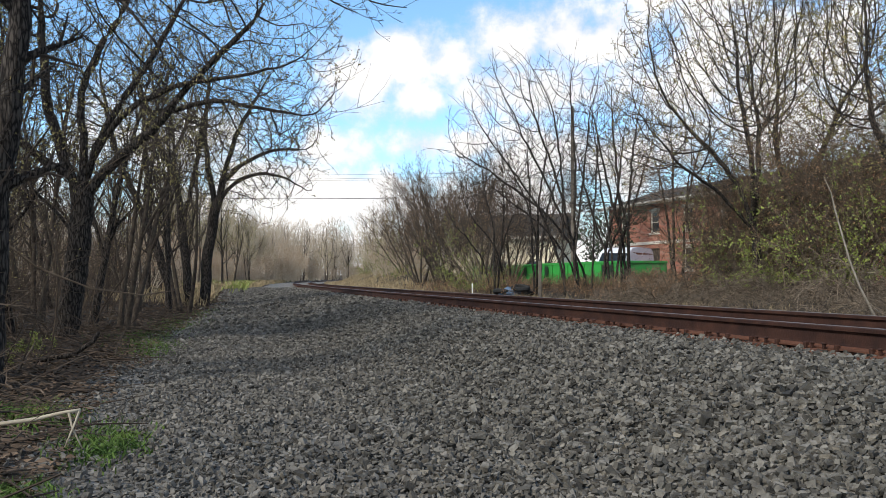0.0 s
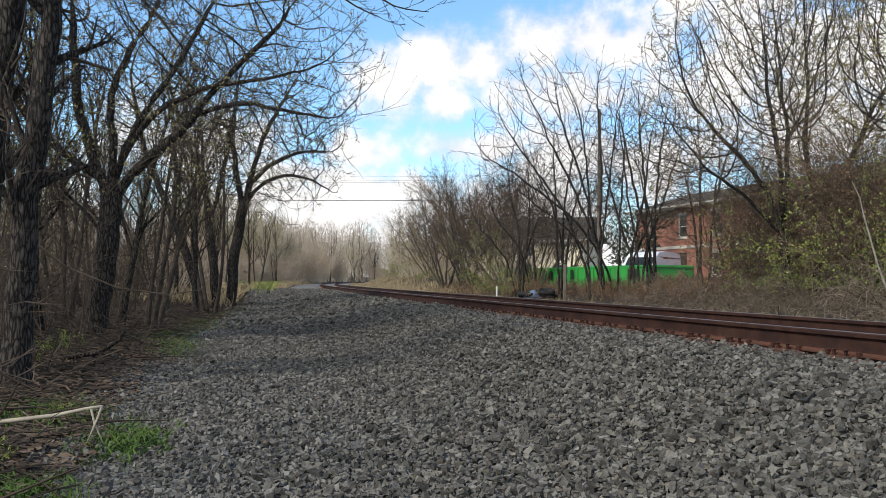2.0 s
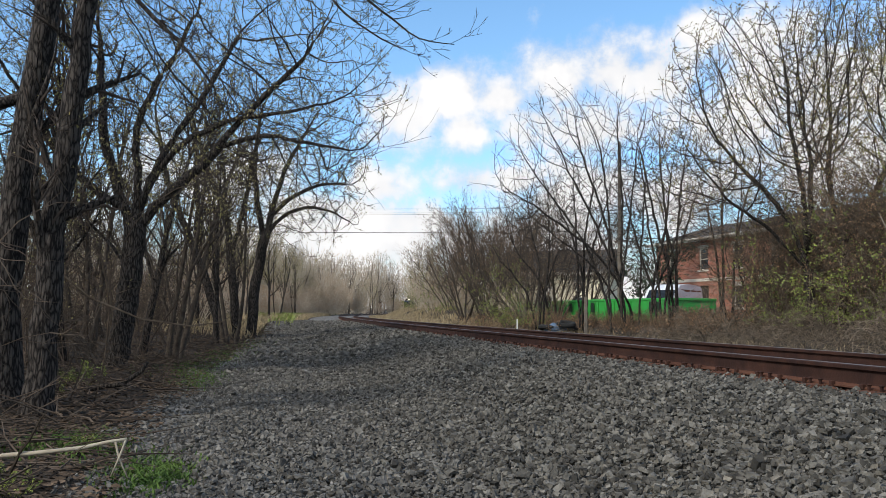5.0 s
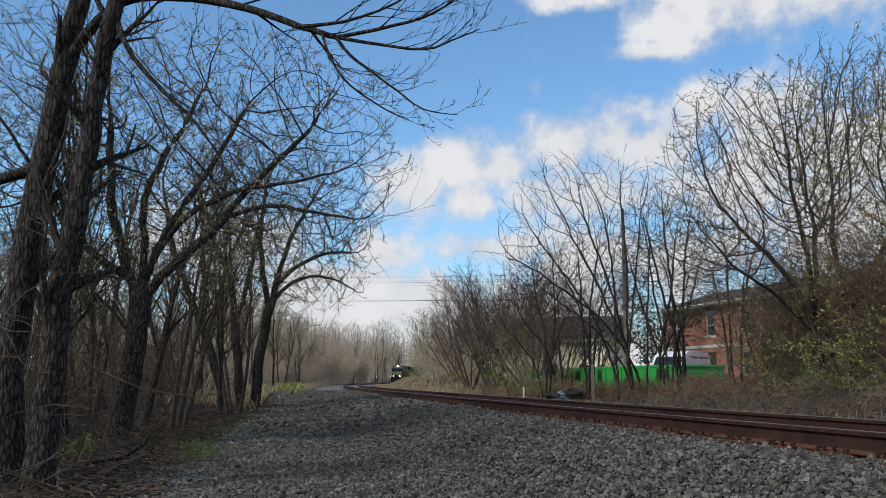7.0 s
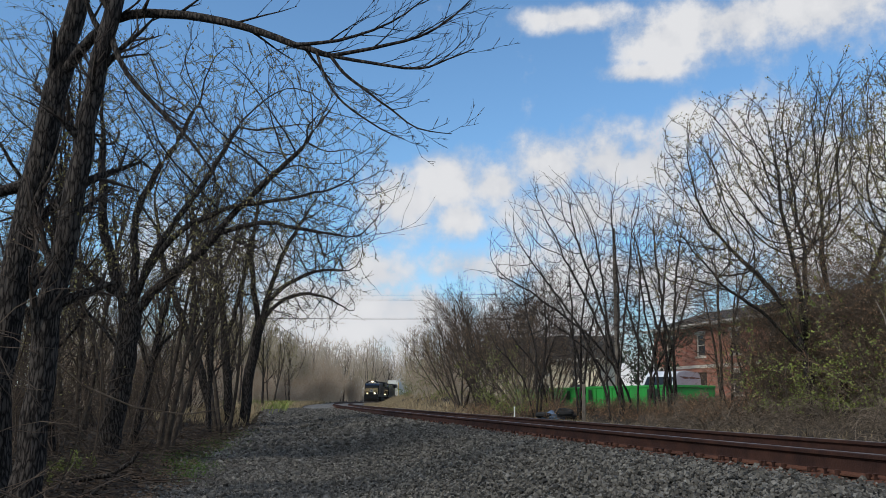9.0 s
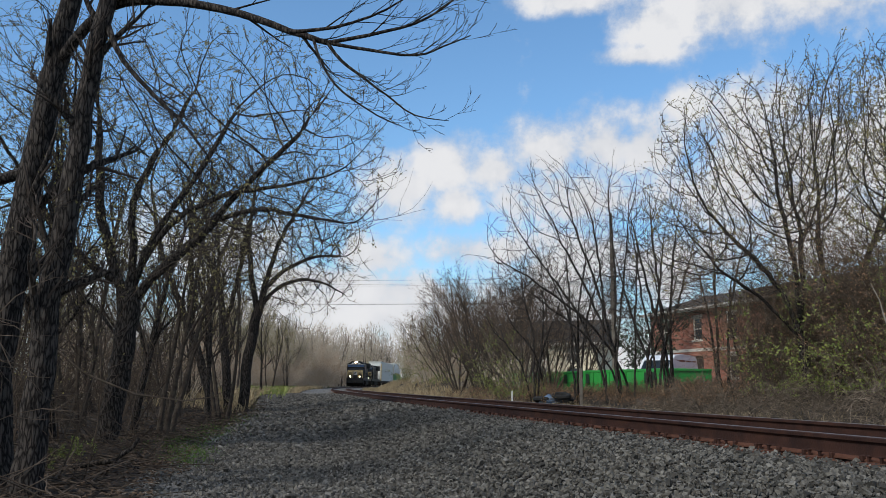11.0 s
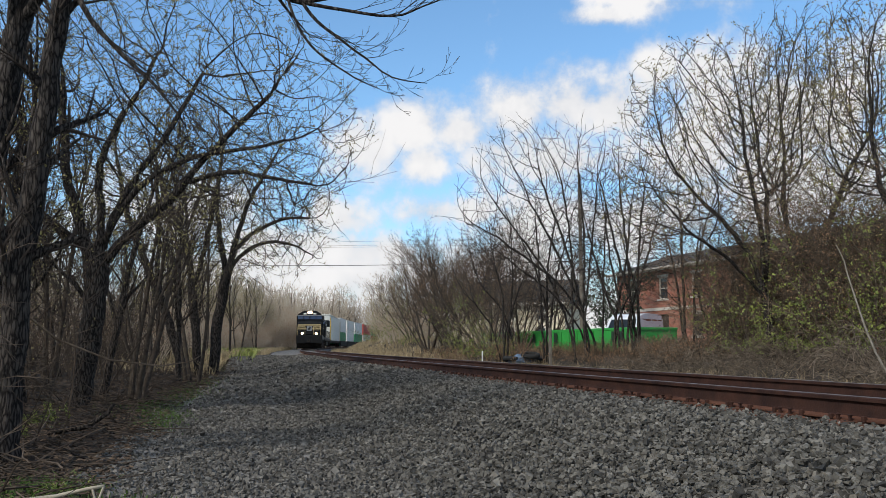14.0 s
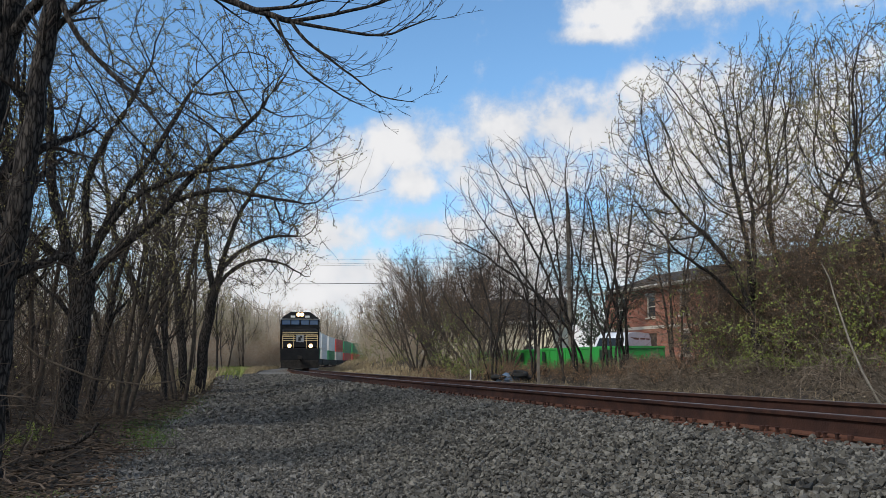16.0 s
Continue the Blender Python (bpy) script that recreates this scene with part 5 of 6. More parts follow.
def build_dumpster(m, letters, length=7.6):
    ob = thing("dumpster", "long bright green steel dumpster with dark lettering", "dumpster", "green dumpsters", m=m)
    L, W, H = length / 2, 1.15, 1.12
    b = bmesh.new()
    box(b, -L, L, -W, W, 0.16, 0.24)
    box(b, -L, L, W - 0.05, W, 0.16, H)
    box(b, -L, L, -W, -W + 0.05, 0.16, H)
    box(b, -L, -L + 0.05, -W, W, 0.16, H)
    box(b, L - 0.05, L, -W, W, 0.16, H)
    part("body", b, GREEN, ob)
    b = bmesh.new()
    for y in (-W - 0.03, W - 0.07):
        box(b, -L - 0.04, L + 0.04, y, y + 0.10, H - 0.05, H + 0.06, bevel=0.012)
    for x in (-L - 0.05, L - 0.05):
        box(b, x, x + 0.10, -W, W, H - 0.05, H + 0.06, bevel=0.012)
    part("top_rail", b, GREEN, ob)
    n = 11
    for i in range(n):
        x = -L + 0.1 + (2 * L - 0.2) * i / (n - 1)
        for y in (W, -W - 0.07):
            part("rib", boxm(x - 0.045, x + 0.045, y, y + 0.07, 0.18, H - 0.05, bevel=0.01), GREEN, ob)
    for y in (-0.6, 0.6):
        part("skid", boxm(-L, L, y - 0.08, y + 0.08, 0.04, 0.16), RUST, ob)
    for x in (-L + 0.5, L - 0.5):
        for y in (-0.85, 0.85):
            part("roller", cylm(0.10, (x, y - 0.08, 0.10), (x, y + 0.08, 0.10)), RUST, ob)
    # plain bars where the lettering stands
    for x, w in letters:
        part("lettering", boxm(x - w / 2, x + w / 2, W + 0.071, W + 0.076, 0.55, 1.02), LETTER, ob, "dark painted lettering")
    return ob


def place_line(x0, y0, x1, y1, z):
    """A pose midway between two ground places, x axis from the first to the second."""
    return pose((x0 + x1) / 2, (y0 + y1) / 2, z, 0, 0, math.degrees(math.atan2(y1 - y0, x1 - x0)))


# their ends, from the near one to the far one
build_dumpster(place_line(8.75, 36.2, 5.9, 43.2, 0.56), [(-3.0, 0.32), (-2.5, 0.36), (2.7, 0.3)])
build_dumpster(place_line(5.75, 43.6, 2.9, 50.6, 0.54), [(-3.0, 0.3), (0.4, 0.34), (0.95, 0.36), (1.55, 0.36), (2.1, 0.3), (2.7, 0.3)])


def build_van(m):
    ob = thing("van", "white van parked behind the dumpsters", "van", m=m)
    b = bmesh.new()
    prof = [(-2.6, 0.45), (-2.62, 1.0), (-2.35, 1.18), (-1.65, 1.95), (-1.2, 2.18), (0, 2.28), (2.3, 2.25), (2.55, 2.0), (2.62, 0.45)]
    lo = [b.verts.new((x, -0.98 + (0.12 if z > 1.3 else 0), z)) for x, z in prof]
    hi = [b.verts.new((x, 0.98 - (0.12 if z > 1.3 else 0), z)) for x, z in prof]
    b.faces.new(lo), b.faces.new(hi[::-1])
    for i in range(len(prof)):
        j = (i + 1) % len(prof)
        b.faces.new((lo[j], lo[i], hi[i], hi[j]))
    bmesh.ops.recalc_face_normals(b, faces=b.faces)
    part("body", b, CAR_W, ob)
    b = bmesh.new()
    q = [(-2.30, 1.25), (-1.70, 1.90)]
    vs = [b.verts.new((q[0][0] - 0.02, -0.80, q[0][1])), b.verts.new((q[0][0] - 0.02, 0.80, q[0][1])), b.verts.new((q[1][0] - 0.02, 0.74, q[1][1])), b.verts.new((q[1][0] - 0.02, -0.74, q[1][1]))]
    b.faces.new(vs)
    bmesh.ops.solidify(b, geom=b.faces[:], thickness=0.012)
    part("windscreen", b, GLASS, ob)
    for y in (-0.885, 0.865):
        for x0, x1 in ((-1.55, -0.75), (-0.65, 0.4), (0.55, 1.5), (1.6, 2.35)):
            part("side_window", boxm(x0, x1, y, y + 0.02, 1.40, 1.95, bevel=0.006), GLASS, ob)
    for x in (-1.7, 1.6):
        for y in (-0.95, 0.95):
            w = part("wheel", cylm(0.34, (x, y - 0.11, 0.34), (x, y + 0.11, 0.34), seg=20), RUBBER, ob)
            part("rim", cylm(0.2, (x, y - 0.12, 0.34), (x, y + 0.12, 0.34), seg=16), GREY_M, w)
    for y in (-0.7, 0.7):
        part("headlight", boxm(-2.66, -2.58, y - 0.16, y + 0.16, 0.82, 0.98, bevel=0.01), GLASS, ob)
    part("bumper", boxm(-2.72, -2.58, -0.95, 0.95, 0.42, 0.62, bevel=0.02), RUBBER, ob)
    return ob


build_van(pose(9.4, 43.0, 0.58, 0, 0, 58) @ Matrix.Scale(0.88, 4))


# brick: real courses on the stretch of wall that the trees leave open
def build_brick_house():
    ax, ay, bx, by = 11.4, 57.0, 18.6, 36.9
    yaw = math.degrees(math.atan2(by - ay, bx - ax))
    ob = thing("apartment_building", "long two-storey red brick building with cream trim", "building", m=pose(ax, ay, 0.62, 0, 0, yaw))
    L, D, H, T = math.hypot(bx - ax, by - ay), 9.0, 5.1, 0.3
    # x runs along the front towards the camera, y into the house
    openings = []
    for k in range(6):
        x = 1.5 + 3.4 * k
        for z in (0.85, 3.2):
            if not (z < 1 and k % 3 == 1):
                openings.append((x, x + 0.95, z, z + 1.35, False))
            else:
                openings.append((x, x + 1.0, 0.15, 2.25, True))
    xs = sorted({0.0, L} | {o[0] for o in openings} | {o[1] for o in openings})
    b = bmesh.new()
    for x0, x1 in zip(xs, xs[1:]):
        mid = (x0 + x1) / 2
        cuts = sorted((o[2], o[3]) for o in openings if o[0] < mid < o[1])
        z = 0.0
        for c0, c1 in cuts:
            box(b, x0, x1, 0, T, z, c0)
            z = c1
        box(b, x0, x1, 0, T, z, H)
    bmesh.ops.remove_doubles(b, verts=b.verts, dist=0.0005)
    part("front_wall", b, BRICKM, ob)
    b = bmesh.new()
    box(b, 0, T, T, D - T, 0, H)
    box(b, L - T, L, T, D - T, 0, H)
    box(b, 0, L, D - T, D, 0, H)
    part("side_wall", b, BRICKM, ob)
    part("floor", boxm(T, L - T, T, D - T, 2.7, 2.85), SHEDW, ob)
    b = bmesh.new()
    vs = [b.verts.new(v) for v in ((-0.5, -0.5, H), (L + 0.5, -0.5, H), (L + 0.5, D + 0.5, H), (-0.5, D + 0.5, H), (-0.5, D / 2, H + 1.5), (L + 0.5, D / 2, H + 1.5))]
    for f in ((0, 1, 5, 4), (2, 3, 4, 5), (0, 4, 3), (1, 2, 5), (3, 2, 1, 0)):
        b.faces.new([vs[i] for i in f])
    part("roof", b, ROOF, ob)
    part("eaves_trim", boxm(-0.55, L + 0.55, -0.56, -0.50, H - 0.16, H + 0.06), TRIM, ob, "cream painted eaves board")
    part("gutter", cylm(0.07, (-0.5, -0.62, H - 0.02), (L + 0.5, -0.62, H - 0.02), seg=8), TRIM, ob)
    part("stone_band", boxm(-0.01, L + 0.01, -0.03, -0.002, 2.5, 2.68), TRIM, ob)
    for x0, x1, z0, z1, door in openings:
        if door:
            d = part("door", boxm(x0 + 0.03, x1 - 0.03, 0.12, 0.17, z0, z1 - 0.03), SHEDW, ob, "dark wooden door")
            part("door_handle", boxm(x1 - 0.16, x1 - 0.12, 0.06, 0.12, z0 + 1.0, z0 + 1.1), GREY_M, d)
            continue
        w = part("window", boxm(x0 + 0.05, x1 - 0.05, 0.14, 0.155, z0 + 0.05, z1 - 0.05), GLASS, ob)
        b = bmesh.new()
        box(b, x0, x0 + 0.07, 0.06, 0.13, z0, z1), box(b, x1 - 0.07, x1, 0.06, 0.13, z0, z1)
        box(b, x0 + 0.07, x1 - 0.07, 0.06, 0.13, z0, z0 + 0.07), box(b, x0 + 0.07, x1 - 0.07, 0.06, 0.13, z1 - 0.07, z1)
        box(b, x0 + 0.07, x1 - 0.07, 0.07, 0.12, (z0 + z1) / 2 - 0.025, (z0 + z1) / 2 + 0.025)
        part("window_frame", b, TRIM, w, "cream painted sash frame")
        part("window_sill", boxm(x0 - 0.08, x1 + 0.08, -0.07, 0.06, z0 - 0.10, z0 - 0.002), TRIM, w)
        part("lintel", boxm(x0 - 0.1, x1 + 0.1, -0.025, -0.002, z1 + 0.002, z1 + 0.18), TRIM, w)
    return ob, openings


house, house_openings = build_brick_house()


def build_porch():
    ob = thing("shed", "dark wooden lean-to shed in front of the brick building", "shed", m=pose(14.6, 37.0, 0.62, 0, 0, -71))
    part("roof", boxm(-2.6, 2.6, -2.0, 0.3, 2.35, 2.50), ROOF, ob)
    for x in (-2.4, -0.8, 0.8, 2.4):
        part("post", boxm(x - 0.07, x + 0.07, -1.85, -1.71, 0, 2.35), SHEDW, ob)
    plank = boxm(-0.085, 0.085, -0.015, 0.015, 0, 1.9, bevel=0.004)
    me = bpy.data.meshes.new("plank")
    plank.to_mesh(me)
    plank.free()
    me.materials.append(SHEDW)
    for i in range(26):
        part("plank", me, None, ob, m=pose(-2.35 + 0.185 * i, -1.6, 0.05))
    part("back_wall", boxm(-2.5, 2.5, 0.1, 0.2, 0, 2.35), SHEDW, ob)


build_porch()


def build_beige_house():
    ob = thing("house", "pale beige house with a grey roof beyond the yard", "house", m=pose(6.6, 74, 0.35, 0, 0, -22))
    b = bmesh.new()
    box(b, -6, 3.6, 0, 0.3, 0, 4.3), box(b, -6, -5.7, 0.3, 7, 0, 4.3), box(b, 3.3, 3.6, 0.3, 7, 0, 4.3), box(b, -6, 3.6, 7, 7.3, 0, 4.3)
    part("wall", b, BEIGE, ob)
    b = bmesh.new()
    vs = [b.verts.new(v) for v in ((-6.4, -0.4, 4.3), (4.0, -0.4, 4.3), (4.0, 7.7, 4.3), (-6.4, 7.7, 4.3), (-6.4, 3.6, 6.6), (4.0, 3.6, 6.6))]
    for f in ((0, 1, 5, 4), (2, 3, 4, 5), (0, 4, 3), (1, 2, 5), (3, 2, 1, 0)):
        b.faces.new([vs[i] for i in f])
    part("roof", b, ROOF, ob)
    part("eaves_trim", boxm(-6.4, 4.0, -0.46, -0.40, 4.12, 4.36), TRIM, ob)
    for x in (-4.5, -1.9, 0.9):
        for z in (1.0, 2.9):
            w = part("window", boxm(x, x + 0.9, -0.02, -0.004, z, z + 1.15), GLASS, ob)
            b = bmesh.new()
            for x0, x1, z0, z1 in ((x - 0.08, x, z - 0.08, z + 1.23), (x + 0.9, x + 0.98, z - 0.08, z + 1.23), (x, x + 0.9, z - 0.08, z), (x, x + 0.9, z + 1.15, z + 1.23), (x, x + 0.9, z + 0.55, z + 0.6)):
                box(b, x0, x1, -0.05, -0.002, z0, z1)
            part("window_frame", b, TRIM, w)


build_beige_house()


def build_poles():
    gz = 0.3
    for x, y, h in ((6.25, 40.0, 9.0), (-34.0, 96.0, 13.1), (24.0, 92.0, 13.1)):
        ob = thing("utility_pole", "weathered wooden utility pole", "utility pole", "utility poles", m=pose(x, y, gz))
        part("pole", cylm(0.12, (0, 0, -0.3), (0, 0, h), seg=12, r2=0.07), POLEW, ob)
        if h < 10:
            continue
        part("crossarm", boxm(-1.1, 1.1, -0.05, 0.05, h - 0.75, h - 0.63), POLEW, ob)
        for dx in (-1.0, -0.4, 0.4, 1.0):
            part("insulator", cylm(0.035, (dx, 0, h - 0.63), (dx, 0, h - 0.48), seg=8, r2=0.05), GREY_M, ob)
    for z, sag, r, dy in ((10.0, 0.35, 0.035, -0.1), (12.0, 0.3, 0.012, -0.4), (12.3, 0.3, 0.012, 0.4), (12.7, 0.3, 0.012, 0.0)):
        V, F = [], []
        pts = []
        for i in range(25):
            t = i / 24
            pts.append(Vector((-34 + 58 * t, 96 - 4 * t + dy, z + 0.25 * t - sag * 4 * t * (1 - t) + gz)))
        tube(V, F, pts, [r] * 25, 5)
        tagged(new("overhead_cable", mesh_of("overhead_cable", V, F, RUBBER)), "black overhead cable slung between utility poles", "cable", "overhead cables")


build_poles()


def build_small():
    x, y, z = 0.93, 26.4, 0.25
    ob = thing("marker_post", "thin white marker post in the dry grass", "post", m=pose(x, y, z))
    part("post", cylm(0.022, (0, 0, -0.1), (0, 0, 0.52), seg=10), WHITEM, ob)
    part("cap", cylm(0.027, (0, 0, 0.52), (0, 0, 0.56), seg=10, r2=0.015), WHITEM, ob)
    ob = thing("fence_post", "grey weathered wooden stake among the brush", "post", m=pose(3.2, 27.5, 0.3))
    part("stake", boxm(-0.05, 0.05, -0.05, 0.05, -0.1, 1.25, bevel=0.012), POLEW, ob)
    # junk under the trees in front of the dumpsters
    for i, (px, py, rz) in enumerate(((2.6, 31.5, 20), (3.1, 31.2, 80), (2.2, 31.0, 140), (2.85, 30.6, 10))):
        b = bmesh.new()
        n, k = 18, 8
        grid = [[b.verts.new(((0.27 + 0.09 * math.cos(6.283 * j / k)) * math.cos(6.283 * i2 / n), (0.27 + 0.09 * math.cos(6.283 * j / k)) * math.sin(6.283 * i2 / n), 0.09 * math.sin(6.283 * j / k))) for j in range(k)] for i2 in range(n)]
        for i2 in range(n):
            for j in range(k):
                b.faces.new((grid[i2][j], grid[(i2 + 1) % n][j], grid[(i2 + 1) % n][(j + 1) % k], grid[i2][(j + 1) % k]))
        ob = new("tyre")
        ob.matrix_basis = pose(px, py, 0.46 + 0.16 * (i == 3), 12 if i else 0, 0, rz)
        tagged(ob, "old black rubber tyre dumped in the brush", "tyre", "dumped tyres")
        part("tread", b, RUBBER, ob)
    b = bmesh.new()
    bmesh.ops.create_icosphere(b, subdivisions=3, radius=1)
    for v in b.verts:
        q = noise.noise(v.co * 2.2)
        v.co = Vector((v.co.x * 0.42, v.co.y * 0.3, max(-0.08, v.co.z * 0.22))) * (1 + 0.35 * q)
    ob = new("tarp_bundle")
    ob.matrix_basis = pose(2.5, 31.0, 0.42)
    tagged(ob, "crumpled faded blue tarp bundle in the brush", "tarp")
    part("tarp", b, BLUE_T, ob)


build_small()


# ---- the train ----
GOLD = mat("gold_stripe_paint", (0.60, 0.47, 0.24), (0.50, 0.38, 0.18), 2, 0.45)
CAB_GLASS = mat("cab_glass", (0.04, 0.07, 0.14), None, rough=0.06)
LAMP = mat("lit_headlight", (1.0, 0.86, 0.55), None, rough=0.3, emit=14.0)
LAMP_HALO = mat("headlight_lens", (1.0, 0.62, 0.22), None, rough=0.3, emit=1.6)
BLACKM = mat("black_engine_paint", (0.007, 0.007, 0.008), (0.014, 0.014, 0.014), 2, 0.5)
UNDER = mat("grimy_underframe", (0.012, 0.011, 0.010), (0.030, 0.026, 0.023), 5, 0.8, bump=0.3)
for dull in (BLACKM, UNDER):
    dull.node_tree.nodes["Principled BSDF"].inputs["Specular IOR Level"].default_value = 0.15
RACKW = mat("white_rack_panel", (0.66, 0.66, 0.62), (0.50, 0.50, 0.47), 2, 0.6, bump=0.2)
RACKY = mat("yellow_rack_end", (0.55, 0.38, 0.06), (0.45, 0.30, 0.06), 2, 0.6)
BOX_W = mat("white_container_paint", (0.70, 0.70, 0.69), (0.58, 0.58, 0.56), 1.5, 0.5)
BOX_R = mat("red_container_paint", (0.42, 0.05, 0.04), (0.32, 0.045, 0.035), 1.5, 0.5)
BOX_G = mat("green_container_paint", (0.03, 0.22, 0.09), (0.025, 0.17, 0.07), 1.5, 0.5)
BOX_T = mat("pale_grey_container_paint", (0.48, 0.47, 0.43), (0.38, 0.37, 0.34), 1.5, 0.5)


def wheelset(y, parent, r=0.51):
    w = part("wheelset", cylm(0.09, (-0.9, y, r), (0.9, y, r), seg=10), UNDER, parent)
    for x in (-0.75, 0.75):
        part("wheel", cylm(r, (x - 0.06, y, r), (x + 0.06, y, r), seg=22), RUST, w)
    return w


def bogie(y, parent, axles, pitch):
    t = part("truck", boxm(-0.45, 0.45, y - pitch * (axles - 1) / 2, y + pitch * (axles - 1) / 2, 0.45, 0.75), UNDER, parent)
    half = pitch * (axles - 1) / 2
    for x in (-1.08, 0.94):
        b = bmesh.new()
        box(b, x, x + 0.14, y - half - 0.4, y + half + 0.4, 0.62, 0.88, bevel=0.03)
        for k in range(axles):
            yy = y - half + pitch * k
            box(b, x - 0.03, x + 0.17, yy - 0.2, yy + 0.2, 0.34, 0.70, bevel=0.03)
        part("side_frame", b, UNDER, t)
    for k in range(axles):
        wheelset(y - half + pitch * k, parent)


def build_loco():
    """Front at y = 0, body towards negative y, rails' top at z = 0."""
    ob = thing("locomotive", "black diesel freight locomotive with gold nose stripes and lit headlights", "locomotive", "locomotives")
    part("frame", boxm(-1.52, 1.52, -22.0, -0.35, 1.15, 1.62, bevel=0.04), BLACKM, ob)
    # nose
    b = box(bmesh.new(), -1.38, 1.38, -2.3, -0.75, 1.62, 3.30, bevel=0.12)
    for v in b.verts:
        if v.co.z > 3.0 and v.co.y > -1.3:
            v.co.z -= 0.22
            v.co.y -= 0.10
    part("nose", b, BLACKM, ob)
    for z in (2.86, 2.72):
        part("nose_stripe", boxm(-1.36, 1.36, -0.752, -0.744, z, z + 0.045), GOLD, ob, "pale gold stripe painted across the nose")
    for z in (2.54, 2.38, 2.22):
        for x0, x1 in ((-1.36, -0.36), (0.36, 1.36)):
            part("nose_stripe", boxm(x0, x1, -0.752, -0.744, z, z + 0.045), GOLD, ob, "pale gold stripe painted across the nose")
    part("emblem_panel", boxm(-0.30, 0.30, -0.752, -0.744, 2.12, 2.70, bevel=0.003), GREY_M, ob, "pale grey panel on the nose")
    b = bmesh.new()
    box(b, -0.05, 0.14, -0.744, -0.738, 2.22, 2.50), box(b, -0.16, 0.0, -0.743, -0.737, 2.42, 2.62)
    part("nose_emblem", b, BLACKM, ob, "black painted emblem on the nose")
    # cab
    b = bmesh.new()
    prof = [(-1.56, 1.62), (-1.56, 3.98), (-1.20, 4.30), (-0.75, 4.58), (0.75, 4.58), (1.20, 4.30), (1.56, 3.98), (1.56, 1.62)]
    f0 = [b.verts.new((x, -2.0 + (0.0 if z < 4.0 else -0.12), z)) for x, z in prof]
    f1 = [b.verts.new((x, -4.7, z)) for x, z in prof]
    b.faces.new(f0), b.faces.new(f1[::-1])
    for i in range(len(prof)):
        j = (i + 1) % len(prof)
        b.faces.new((f0[j], f0[i], f1[i], f1[j]))
    bmesh.ops.recalc_face_normals(b, faces=b.faces)
    cab = part("cab", b, BLACKM, ob)
    for x0, x1 in ((-1.42, -0.78), (-0.70, -0.06), (0.06, 0.70), (0.78, 1.42)):
        part("windscreen", boxm(x0, x1, -2.00, -1.975, 3.55, 3.92, bevel=0.006), CAB_GLASS, cab)
    part("cab_brow", boxm(-1.60, 1.60, -2.20, -1.90, 3.95, 4.02, bevel=0.02), GREY_M, cab, "pale metal visor over the windscreens")
    for x in (-1.575, 1.555):
        for y in (-3.0, -4.0):
            part("side_window", boxm(x, x + 0.02, y - 0.38, y + 0.38, 3.10, 3.62), CAB_GLASS, cab)
    # lamps
    for x, y, z in ((-0.14, -2.02, 4.36), (0.14, -2.02, 4.36), (-0.82, -0.33, 1.82), (0.82, -0.33, 1.82)):
        h = part("headlight", cylm(0.20, (x, y - 0.16, z), (x, y, z), seg=16), BLACKM, ob)
        part("lens", cylm(0.165, (x, y, z), (x, y + 0.02, z), seg=16), LAMP_HALO, h, "glowing warm headlight lens")
        part("bulb", cylm(0.12, (x, y + 0.02, z), (x, y + 0.04, z), seg=12, r2=0.07), LAMP, h, "bright lit bulb")
    part("number_board", boxm(-0.75, -0.40, -2.06, -2.0, 4.12, 4.28), WHITEM, cab)
    part("number_board", boxm(0.40, 0.75, -2.06, -2.0, 4.12, 4.28), WHITEM, cab)
    # pilot, plough, coupler, steps, handrails
    part("pilot", boxm(-1.50, 1.50, -0.45, -0.33, 0.55, 1.60, bevel=0.02), BLACKM, ob)
    b = bmesh.new()
    vs = [b.verts.new(v) for v in ((-1.45, -0.32, 0.72), (1.45, -0.32, 0.72), (1.45, -0.05, 0.10), (0, 0.12, 0.10), (-1.45, -0.05, 0.10), (0, -0.2, 0.72))]
    b.faces.new((vs[0], vs[5], vs[3], vs[4])), b.faces.new((vs[5], vs[1], vs[2], vs[3]))
    bmesh.ops.solidify(b, geom=b.faces[:], thickness=0.04)
    part("snow_plough", b, UNDER, ob)
    b = box(bmesh.new(), -0.10, 0.10, -0.35, 0.25, 0.78, 0.98, bevel=0.03)
    box(b, -0.18, 0.16, 0.12, 0.42, 0.72, 1.04, bevel=0.05)
    part("coupler", b, UNDER, ob)
    for x in (-1.42, 1.24):
        for z in (0.45, 0.80, 1.15):
            part("step", boxm(x, x + 0.18, -0.80, -0.42, z, z + 0.04), GOLD, ob)
    for x in (-1.35, -0.5, 0.5, 1.35):
        part("handrail_post", cylm(0.022, (x, -0.40, 1.62), (x, -0.40, 2.65), seg=6), GOLD, ob)
    for x0, x1 in ((-1.35, -0.5), (0.5, 1.35)):
        part("handrail", cylm(0.022, (x0, -0.40, 2.65), (x1, -0.40, 2.65), seg=6), GOLD, ob)
    # long hood with doors, radiator, fans
    part("hood", boxm(-0.92, 0.92, -20.9, -4.7, 1.62, 4.30, bevel=0.10), BLACKM, ob)
    for k in range(14):
        for x in (-0.935, 0.92):
            part("hood_door", boxm(x, x + 0.015, -5.8 - 0.85 * k, -5.05 - 0.85 * k, 1.75, 3.3, bevel=0.004), BLACKM, ob)
    part("radiator", boxm(-1.50, 1.50, -20.6, -16.6, 3.55, 4.55, bevel=0.08), BLACKM, ob)
